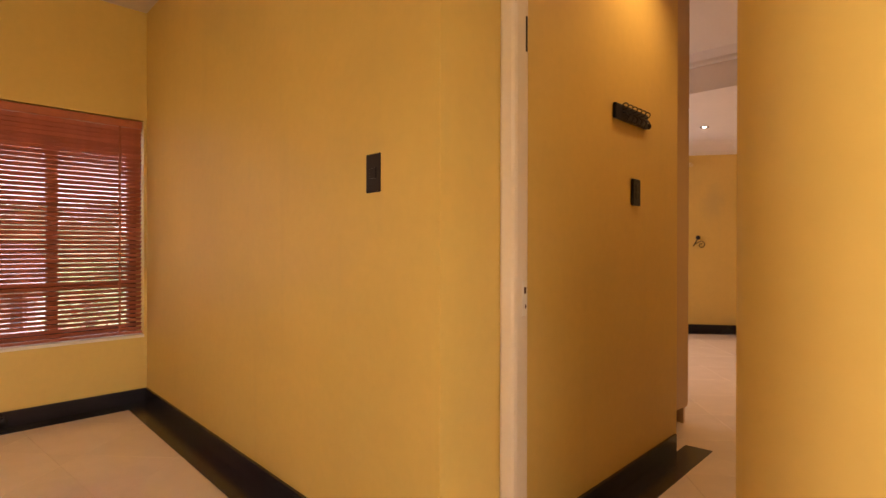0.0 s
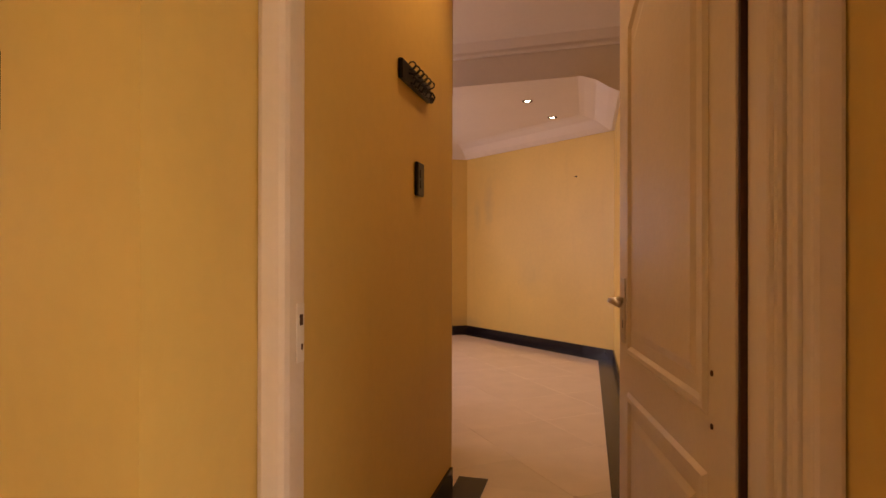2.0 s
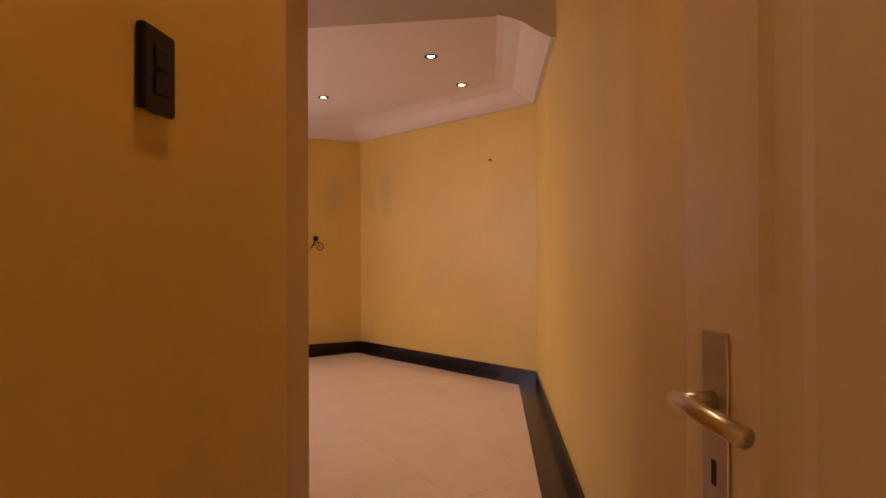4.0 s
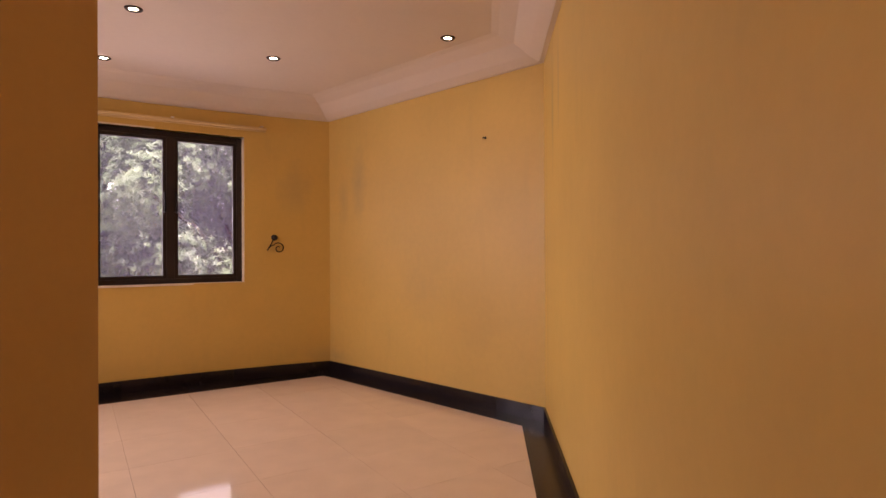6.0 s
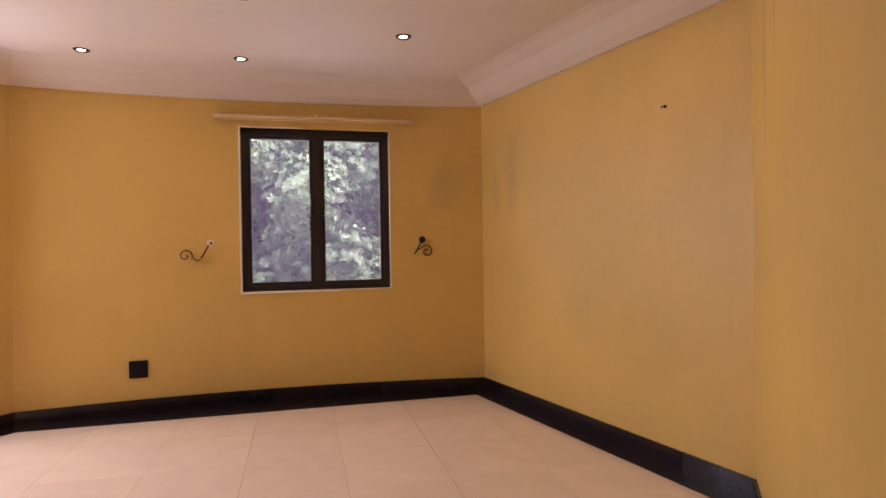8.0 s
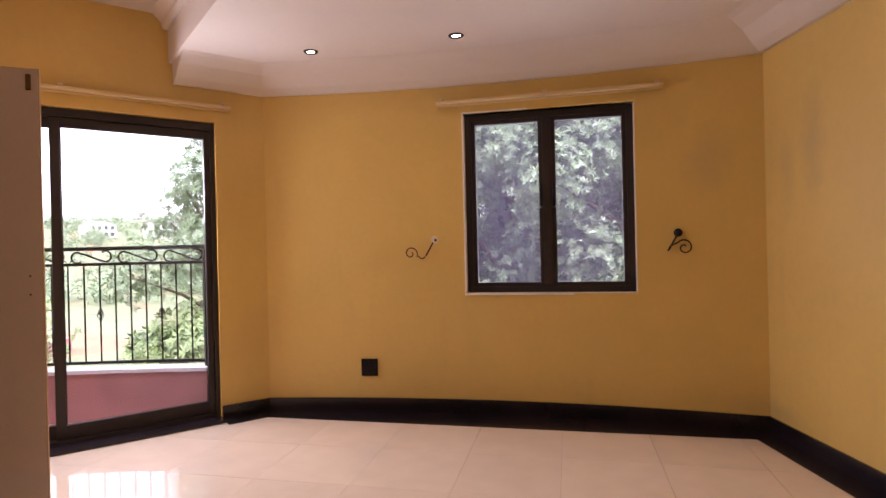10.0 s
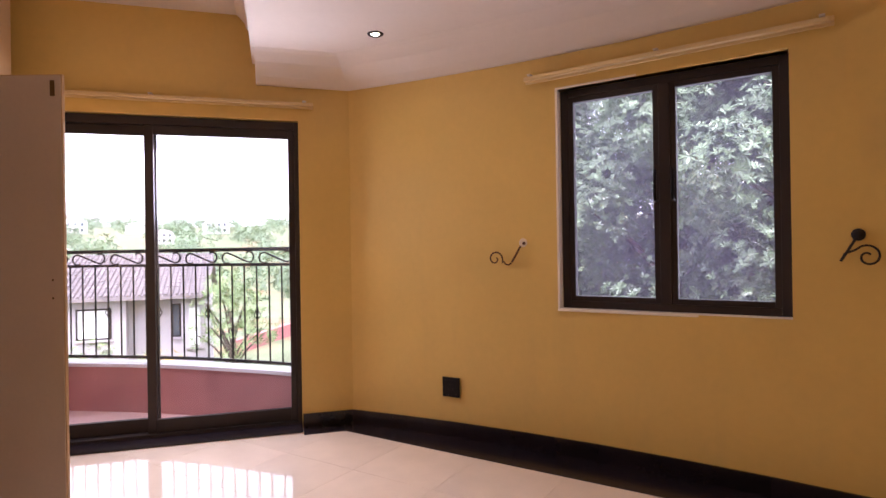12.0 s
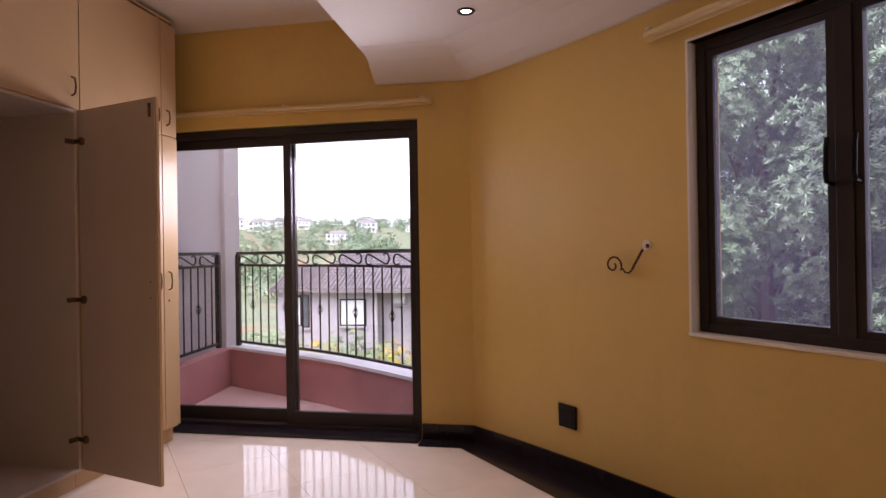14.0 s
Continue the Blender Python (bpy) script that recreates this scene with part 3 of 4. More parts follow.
part("plug", lathe([(0.008, 0), (0.010, 0.004), (0.004, 0.012)], sides=10, m=pose(0, 0, 0, 90)), BLACKP, t)
part("hook", tube([(0, -0.01, 0), (0, -0.03, 0), (0.004, -0.034, -0.012)], 0.003, sides=6), BLACKP, t)

t = thing("wall_plug", 0.90, 2.34, 1.81, 90, "tiny dark nail in the long yellow wall", "nail")
part("plug", lathe([(0.0025, 0), (0.003, 0.002), (0.002, 0.008)], sides=8, m=pose(0, 0, 0, 90)), BLACKP, t)

# ---- downlights ----
def downlight(x, y, z=LOW, power=1.0, cone=150):
    t = thing("downlight", x, y, z, 0, "lit recessed ceiling downlight with dark metal ring", "downlight", "recessed downlights")
    prof = [(0.026, 0.001), (0.030, -0.006), (0.044, -0.007), (0.049, -0.0005)]
    bm = bmesh.new()
    rings = [[bm.verts.new((r * math.cos(k * math.pi / 12), r * math.sin(k * math.pi / 12), z)) for k in range(24)] for r, z in prof]
    for a, b in zip(rings, rings[1:]):
        for k in range(24):
            bm.faces.new((a[k], a[(k + 1) % 24], b[(k + 1) % 24], b[k]))
    part("ring", bm, BRONZE, t, smooth=True)
    part("bulb", lathe([(0.0265, -0.001), (0.024, -0.003), (0.010, -0.0045)], sides=20), GLOW, t)
    lamp("downlight_beam", 'SPOT', power, (1.0, 0.72, 0.40), look((x, y, z - 0.03), (x, y, 0)), cone=cone)

LAMPS = ((0.275, 3.99), (0.09, 3.28), (-0.99, 4.26), (-1.47, 3.39), (-2.18, 4.14), (-2.965, 3.556))
for x, y in LAMPS:
    downlight(x, y)
downlight(0.34, 0.02, TOP, 12.0, 125)     # the passage lamp that casts the hooks' long shadows

# ---- wardrobe row along the back wall ----
WF0, WF1 = Vector((-0.13, 1.24)), Vector((-3.60, 1.555))
wd = (WF1 - WF0)
WL = wd.length
wrz = math.degrees(math.atan2(-wd.y, -wd.x))      # local x runs from the balcony end to the passage end
WIDTHS = (0.15, 0.65, 0.60, 0.52, 0.52, 0.52, 0.52)
OPEN = 2

def wardrobe_unit(i):
    o = WF1 - wd.normalized() * sum(WIDTHS[:i])
    UW = WIDTHS[i]
    t = thing("wardrobe_unit", o.x, o.y, 0, wrz, "cream built-in wardrobe unit with " + ("an open lower door" if i == OPEN else "closed doors and bow handles"), "wardrobe", "built-in wardrobe units")
    x1 = UW - 0.002
    dep = 0.56
    # the carcass lies behind the front
    inside = WARDIN if i == OPEN else WARD
    part("side_panel", B(0.0, 0.016, -dep, -0.02, 0.10, TOP - 0.02), inside, t)
    part("side_panel", B(x1 - 0.016, x1, -dep, -0.02, 0.10, TOP - 0.02), inside, t)
    part("back_panel", B(0.016, x1 - 0.016, -dep, 0.01 - dep, 0.10, TOP - 0.02), inside, t)
    for name, z in (("bottom_panel", 0.10), ("shelf", 2.02), ("top_panel", TOP - 0.036)):
        part(name, B(0.016, x1 - 0.016, 0.01 - dep, -0.02, z, z + 0.016), inside, t)
    part("plinth", B(0.0, x1, -0.08, -0.06, 0.0, 0.10), WARD, t)
    up = part("upper_door", B(0.002, x1 - 0.002, -0.018, 0.0, 2.035, TOP - 0.06, bevel=0.002), WARD, t)
    ux = 0.10 if i == 0 else 0.05
    part("handle", tube([(ux, 0.0, 2.10), (ux, 0.022, 2.11), (ux, 0.028, 2.15), (ux, 0.022, 2.19), (ux, 0.0, 2.20)], 0.005, sides=6), BRASS, up)
    w = x1 - 0.004
    bm = B(0.0, w, -0.018, 0.0, 0.115, 2.028, bevel=0.002)
    dr = part("door", bm, WARD, t)
    hx = w - 0.05 if i == OPEN else ux
    part("lock", lathe([(0.008, 0), (0.008, 0.003), (0.003, 0.004)], sides=10, m=pose(hx, 0.0, 0.95, -90)), BRASS, dr)
    hd = part("handle", tube([(hx, 0.0, 1.02), (hx, 0.022, 1.03), (hx, 0.028, 1.08), (hx, 0.022, 1.13), (hx, 0.0, 1.14)], 0.005, sides=6), BRASS, dr)
    if i == OPEN:
        # hinged at the balcony-side edge, swung into the room
        part("inner_face", B(0.006, w - 0.006, -0.0215, -0.0182, 0.121, 2.022), WARDIN, dr, "dull inner face of the door")
        for z in (0.28, 1.02, 1.86):
            bm = lathe([(0.022, 0), (0.020, 0.010)], sides=14, m=pose(0.035, -0.021, z, 90))
            box(bm, -0.012, 0.050, -0.040, -0.022, z - 0.011, z + 0.011, bevel=0.004)
            box(bm, -0.030, -0.012, -0.075, -0.026, z - 0.013, z + 0.013, bevel=0.004)
            part("hinge", bm, BRASS, dr, "cup hinge with dull brass arm")
        part("latch_plate", B(w - 0.05, w - 0.03, -0.025, -0.021, 1.93, 2.0, bevel=0.003), BRASS, dr)
        for z in (1.04, 1.12):
            part("screw", lathe([(0.005, 0), (0.003, 0.002)], sides=8, m=pose(w - 0.05, -0.0215, z, 90)), BRASS, dr)
        dr.matrix_local = Matrix.Translation((0, 0.012, 0)) @ pose(0, 0, 0, 0, 0, DOOR_SWING)
    return t

DOOR_SWING = 76
for i in range(len(WIDTHS)):
    wardrobe_unit(i)

# ---- blind window of the hall ----
def blind_window():
    w = thing("window_2", -3.40, HW0, HZ0, 90, "bronze aluminium window behind a wooden blind", "window", kind="structure")
    L, H = HW1 - HW0, HZ1 - HZ0
    bm = bmesh.new()
    for x0, x1, z0, z1 in ((0, 0.05, 0, H), (L - 0.05, L, 0, H), (0.05, L - 0.05, 0, 0.05), (0.05, L - 0.05, H - 0.05, H), (L - 0.56, L - 0.50, 0.05, H - 0.05), (L - 1.36, L - 1.30, 0.05, H - 0.05)):
        box(bm, x0, x1, 0.0, 0.06, z0, z1, bevel=0.003)
    for x0, x1 in ((0.05, L - 1.36), (L - 1.30, L - 0.56), (L - 0.50, L - 0.05)):
        box(bm, x0, x1, 0.002, 0.058, 0.34, 0.385, bevel=0.003)
    part("window_frame", bm, BRONZE, w)
    p = part("pane", B(0.05, L - 0.05, 0.03, 0.035, 0.05, H - 0.05), GLASS, w)
    p.visible_shadow = False
    part("window_sill", B(0.0, L, -0.158, 0.0, -0.018, 0.003, bevel=0.003), TRIMW, w, "white painted sill")
    return w

blind_window()

def slat_blind():
    L, H = HW1 - HW0 - 0.02, HZ1 - HZ0 - 0.02
    t = thing("venetian_blind", -3.275, HW0 + 0.01, HZ0 + 0.012, 90, "lowered red-brown wooden venetian blind with tilted slats", "blind")
    part("head_rail", B(0, L, -0.02, 0.035, H - 0.055, H, bevel=0.004), BLIND, t)
    part("bottom_rail", B(0, L, -0.018, 0.022, 0.0, 0.018, bevel=0.004), BLIND, t)
    bm = B(0, L, -0.019, 0.019, -0.0015, 0.0015)
    me = bpy.data.meshes.new("slat")
    bm.to_mesh(me)
    bm.free()
    me.materials.append(BLIND)
    n = 47
    for i in range(n):
        s = new("slat", me)
        s.parent = t
        s.matrix_local = pose(0, 0.004, 0.035 + (H - 0.105) * i / (n - 1), -41)
    for x in (0.15, L - 0.93, L - 0.15):
        part("ladder_cord", B(x - 0.008, x + 0.008, -0.020, -0.0185, 0.01, H - 0.05), BLIND, t)

slat_blind()

# ---- balcony ----
BZ = -0.02
pts = [(-5.21, 1.10), (-4.97, 1.53), (-4.76, 1.93), (-4.50, 2.36), (-4.19, 2.77), (-3.885, 3.13), (-3.83, 3.62)]
def smooth_path(pts, k=5):
    out = []
    for i in range(len(pts) - 1):
        p = [Vector(pts[max(0, min(len(pts) - 1, i + j))]) for j in (-1, 0, 1, 2)]
        for s in range(k):
            u = s / k
            out.append(0.5 * ((2 * p[1]) + (p[2] - p[0]) * u + (2 * p[0] - 5 * p[1] + 4 * p[2] - p[3]) * u * u + (3 * p[1] - p[0] - 3 * p[2] + p[3]) * u ** 3))
    return out + [Vector(pts[-1])]
CURVE = smooth_path(pts[:-1])
structure("balcony_floor", prism([(-3.97, 0.9), (-5.2, 0.9)] + [(p.x - 0.12, p.y + 0.05) for p in CURVE] + [(-3.95, 3.2)], -0.15, BZ), PINKFL, "pink tiled balcony floor")
PH = 0.335
bm = sweep(CURVE, [(0.0, BZ), (0.0, PH), (0.14, PH), (0.14, -3.0), (0.0, -3.0)])
sweep([Vector((-5.28, 1.125)), Vector((-3.95, 1.125))], [(0.0, BZ), (0.0, PH), (-0.14, PH), (-0.14, -3.0), (0.0, -3.0)], bm)
structure("balcony_parapet", bm, PINK, "low curved dusty pink plaster parapet")
bm = sweep(CURVE, [(-0.012, PH + 0.002), (-0.012, PH + 0.028), (0.155, PH + 0.028), (0.155, PH + 0.002)])
structure("balcony_coping", bm, COPING, "white coping along the curved parapet")
bm = bmesh.new()
box(bm, -5.30, -3.98, 0.60, 0.985, -3.0, 3.3)
structure("balcony_side_wall", bm, GREYW, "mauve grey rendered wall beside the balcony")
structure("balcony_pillar", B(-5.62, -5.303, 0.58, 1.03, -3.0, 3.3, bevel=0.01), GREYW, "pale rendered corner pillar of the balcony")
structure("wall_outer", prism([balw(-0.1, 0.245), balw(D0 - 0.0, 0.245), balw(D0, 0.30), balw(-0.1, 0.30)], -3.0, 3.2), GREYW, "rendered outer wall beside the sliding door")

def railing(path, label):
    t = thing("balcony_railing", path[0].x, path[0].y, PH + 0.030, 0, label, "railing", "balcony railings")
    o = path[0]
    P = [Vector((p.x - o.x, p.y - o.y, 0)) for p in path]
    ln = [0.0]
    for a, b in zip(P, P[1:]):
        ln.append(ln[-1] + (b - a).length)
    def at(s):
        s = max(0, min(ln[-1], s))
        for i in range(len(P) - 1):
            if s <= ln[i + 1] + 1e-9:
                f = (s - ln[i]) / (ln[i + 1] - ln[i])
                return P[i].lerp(P[i + 1], f), (P[i + 1] - P[i]).normalized()
        return P[-1], (P[-1] - P[-2]).normalized()
    def rail(z, h, w, name):
        part(name, sweep([Vector((p.x, p.y)) for p in P], [(-w / 2, z), (w / 2, z), (w / 2, z + h), (-w / 2, z + h)]), IRON, t)
    rail(0.03, 0.022, 0.022, "bottom_rail")
    rail(0.762, 0.022, 0.024, "middle_rail")
    rail(0.874, 0.028, 0.040, "top_rail")
    for s in (0.0, ln[-1]):
        p, d = at(s)
        part("post", B(p.x - 0.02, p.x + 0.02, p.y - 0.02, p.y + 0.02, -0.002, 0.874), IRON, t)
    n = max(3, int(ln[-1] / 0.108))
    for i in range(1, n):
        p, d = at(ln[-1] * i / n)
        b = part("baluster", tube([p + Vector((0, 0, 0.05)), p + Vector((0, 0, 0.764))], 0.0065, sides=6), IRON, t)
        if i % 4 == 2:
            bm = bmesh.new()
            for k in range(4):
                tube([p + Vector((0.023 * math.sin(math.pi * j / 6) * math.cos(k * math.pi / 2 + j * 0.6), 0.023 * math.sin(math.pi * j / 6) * math.sin(k * math.pi / 2 + j * 0.6), 0.35 + 0.095 * j / 6)) for j in range(7)], 0.0032, bm, sides=5)
            part("twisted_basket", bm, IRON, b)
    m = max(1, round(ln[-1] / 0.36))
    for i in range(m):
        c = ln[-1] * (i + 0.5) / m
        half = [(-0.103 + 0.040 * math.cos(v), 0.764 + 0.040 * math.sin(v)) for v in [radians(-50 - 22 * j) for j in range(12)]] + [(-0.05, 0.788), (0.0, 0.768)]
        full = half + [(-x, 1.536 - z) for x, z in half[-2::-1]]
        q = []
        for x, z in full:
            p, d = at(c + x)
            q.append(Vector((p.x, p.y, z + 0.060)))
        part("scroll", tube(q, 0.007, sides=6), IRON, t, smooth=True)
    return t

inner = [Vector((p.x, p.y)) + Vector((-0.06, 0.03)) for p in CURVE[1:]]
railing(inner, "curved black wrought iron railing on the parapet")
railing([Vector((-4.02, 1.065)), Vector((-5.08, 1.065))], "short straight black wrought iron railing by the wall")

low = [(-3.49, -6.2), (3.4, -6.2), (3.4, -0.962), (1.14, -0.962), (1.14, 4.3), CORNER + Vector((0.05, 0.2))] + [bay(CL * i / NB, 0.2) for i in range(NB, -1, -2)] + [balw(3.4, 0.2), (-3.49, -0.5)]
structure("wall_lower_storey", prism(low, -3.4, -0.125), GREYW, "plain rendered walls of the storey below")

# ---- outdoors ----
GZ = -3.2
def ground_z(x, y):
    d = math.hypot(x, y)
    z = GZ
    if x < -40 and d > 60:
        z += min(1, (d - 60) / 240) * (23 + 6 * noise.noise(Vector((x / 120, y / 120, 0))))
    if x < 0:
        z -= 3.0 * min(1, max(0, (d - 40) / 40))
    f = min(1, max(0, (y - 2.4) / 2.6)) * min(1, max(0, (x + 16) / 5)) * min(1, max(0, (60 - y) / 20))
    return z + 2.5 * f * f * (3 - 2 * f)

bm = bmesh.new()
n = 90
grid = {}
for i in range(n + 1):
    for j in range(n + 1):
        u, v = (i / n * 2 - 1), (j / n * 2 - 1)
        x, y = 900 * u * abs(u) ** 1.6, 900 * v * abs(v) ** 1.6
        grid[i, j] = bm.verts.new((x, y, ground_z(x, y)))
for i in range(n):
    for j in range(n):
        bm.faces.new((grid[i, j], grid[i + 1, j], grid[i + 1, j + 1], grid[i, j + 1]))
structure("ground", bm, SOIL, "red soil and rough grass sloping to hills", smooth=True)

def leaf_cloud(bm, rng, center, radii, count, size, petals=8):
    for _ in range(count):
        while True:
            p = Vector((rng.uniform(-1, 1), rng.uniform(-1, 1), rng.uniform(-1, 1)))
            if 0.25 < p.length < 1:
                break
        c = Vector(center) + Vector((p.x * radii[0], p.y * radii[1], p.z * radii[2]))
        k = size * rng.uniform(0.7, 1.25)
        axis = (p.normalized() + Vector((rng.uniform(-0.5, 0.5), rng.uniform(-0.5, 0.5), rng.uniform(0.0, 0.9)))).normalized()
        u = axis.orthogonal().normalized()
        w2 = axis.cross(u)
        a0 = rng.uniform(0, 6.28)
        for q in range(petals):
            a = a0 + q * 6.283 / petals + rng.uniform(-0.2, 0.2)
            d = (u * math.cos(a) + w2 * math.sin(a) + axis * rng.uniform(0.1, 0.8)).normalized()
            s = d.cross(axis).normalized()
            L, w = k * rng.uniform(0.8, 1.1), k * 0.115
            v = [bm.verts.new(c + d * (L * f) + s * (w * g) - axis * (0.15 * L * f * f)) for f, g in ((0.03, 0), (0.5, 1), (1.0, 0), (0.5, -1))]
            bm.faces.new(v)

def tree(x, y, z, h, spread, seed, count, leaf, label, mat=None, name="tree", low=0.15, clump=0.33):
    rng = random.Random(seed)
    t = thing(name, x, y, z, 0, label, name)
    bm = tube([(0, 0, -0.2), (0.06, 0.02, h * 0.2), (-0.05, 0.05, h * 0.45), (0.04, 0, h * 0.75)], 0.05 * h ** 0.7, taper=0.35)
    clumps = []
    for i in range(14):
        a = i * 2.4 + rng.uniform(-0.4, 0.4)
        f = low + (1 - low) * (i / 13)
        r = spread * (0.55 + 0.4 * math.sin(math.pi * min(1, f + 0.12))) * rng.uniform(0.6, 1.05)
        e = Vector((math.cos(a) * r, math.sin(a) * r, h * f * 0.92))
        tube([(0, 0, h * f * 0.5), e * 0.5 + Vector((0, 0, h * f * 0.3)), e], 0.016 * h ** 0.7, bm, sides=6, taper=0.3)
        clumps.append(e)
        clumps.append(e * 0.55 + Vector((0, 0, h * 0.08 + h * f * 0.42)))
    part("trunk", bm, BARK, t)
    bm = bmesh.new()
    for e in clumps:
        leaf_cloud(bm, rng, e, (spread * clump, spread * clump, h * clump * 0.28 + 0.12), count // len(clumps), leaf)
    tagged(part("crown", bm, mat or LEAF, t), kind="stuff")
    return t

tree(-4.9, 7.6, ground_z(-4.9, 7.6), 4.6, 1.8, 3, 16000, 0.078, "dense glossy evergreen tree outside the bedroom window", low=0.05)
tree(-3.1, 8.4, ground_z(-3.1, 8.4), 5.0, 2.0, 5, 16000, 0.078, "dense glossy evergreen tree outside the bedroom window", low=0.08)
tree(-5.6, 9.9, ground_z(-5.6, 9.9), 6.2, 2.3, 8, 6000, 0.13, "tall dark evergreen tree behind the garden trees", low=0.05)
tree(-1.2, 9.2, ground_z(-1.2, 9.2), 5.2, 2.1, 12, 13000, 0.082, "dense dark green evergreen tree outside the window", low=0.1)
tree(-2.9, 11.6, ground_z(-2.9, 11.6), 6.4, 2.5, 15, 5000, 0.14, "tall dark evergreen tree behind the garden trees", low=0.05)
tree(-8.9, 12.0, ground_z(-8.9, 12.0), 6.0, 2.6, 16, 4000, 0.16, "tall dark evergreen tree behind the garden trees", low=0.05)
tree(-7.3, 6.9, ground_z(-7.3, 6.9), 4.8, 1.7, 23, 14000, 0.08, "dense glossy evergreen tree outside the bedroom window", low=0.05)
tree(-9.8, 8.7, ground_z(-9.8, 8.7), 6.6, 2.5, 29, 6000, 0.14, "tall dark evergreen tree behind the garden trees", low=0.05)
tree(-8.6, 4.9, ground_z(-8.6, 4.9), 3.7, 1.25, 19, 3600, 0.09, "evergreen tree beside the balcony", low=0.36)

def bush(x, y, z, r, h, seed, mat, label, leaf=0.13, count=340):
    rng = random.Random(seed)
    t = thing("bush", x, y, z, 0, label, "bush", "garden bushes")
    bm = bmesh.new()
    for i in range(6):
        a = i * 1.05
        tube([(0, 0, -0.1), (math.cos(a) * r * 0.3, math.sin(a) * r * 0.3, h * 0.4), (math.cos(a) * r * 0.6, math.sin(a) * r * 0.6, h * 0.8)], 0.02, bm, sides=5, taper=0.4)
    part("stem", bm, BARK, t)
    bm = bmesh.new()
    leaf_cloud(bm, rng, (0, 0, h * 0.55), (r, r, h * 0.5), count, leaf)
    tagged(part("foliage", bm, mat, t), kind="stuff")

for i, (x, y, r, h) in enumerate(((-7.6, 4.5, 0.8, 1.2), (-6.9, 4.2, 0.6, 0.9), (-8.7, 4.6, 0.9, 1.3), (-9.9, 4.4, 0.7, 1.0), (-6.4, 4.7, 0.6, 1.0))):
    bush(x, y, ground_z(x, y), r, h, 90 + i, LEAF2, "light green ferny bush on the bank", 0.19, 420)
rng = random.Random(21)
for i in range(16):
    a = i / 15
    bush(-14.0 + rng.uniform(-1.4, 1.0), -7 + 8.2 * a, -3.2, rng.uniform(0.7, 1.2), rng.uniform(1.6, 2.5), 40 + i, (LEAF2, LEAF, FLOWER)[0 if i % 5 else 2], "yellow flowering garden bush" if i % 5 == 0 else "light green garden bush below the balcony")
tree(-17.0, 2.6, ground_z(-17.0, 2.6), 3.7, 1.35, 77, 360, 0.16, "young light green tree beside the house", LEAF2, low=0.55)

def roof_slope(bm, x0, z0, x1, z1, y0, y1):
    """A pitched slab with barrel tiles down the slope and stepped courses."""
    for a, b in (((x0, z0), (x1, z1)), ((2 * x1 - x0, z0), (x1, z1))):
        v = [bm.verts.new(p) for p in ((a[0], y0, a[1]), (a[0], y1, a[1]), (b[0], y1, b[1]), (b[0], y0, b[1]))]
        w = [bm.verts.new((q.co.x, q.co.y, q.co.z - 0.12)) for q in v]
        for f in ((0, 1, 2, 3), (3, 2, 1, 0)):
            bm.faces.new([(v if f[0] == 0 else w)[k] for k in f])
        for k in range(4):
            bm.faces.new((v[k], w[k], w[(k + 1) % 4], v[(k + 1) % 4]))
    n, rows = int((y1 - y0) / 0.17), 13
    for r in range(rows):
        f0, f1 = r / rows, (r + 1) / rows
        for k in range(n):
            y = y0 + (y1 - y0) * (k + 0.5) / n
            tube([(x0 + (x1 - x0) * f0, y, z0 + (z1 - z0) * f0 + 0.035), (x0 + (x1 - x0) * f1, y, z0 + (z1 - z0) * f1 + 0.008)], 0.058, bm, sides=6)

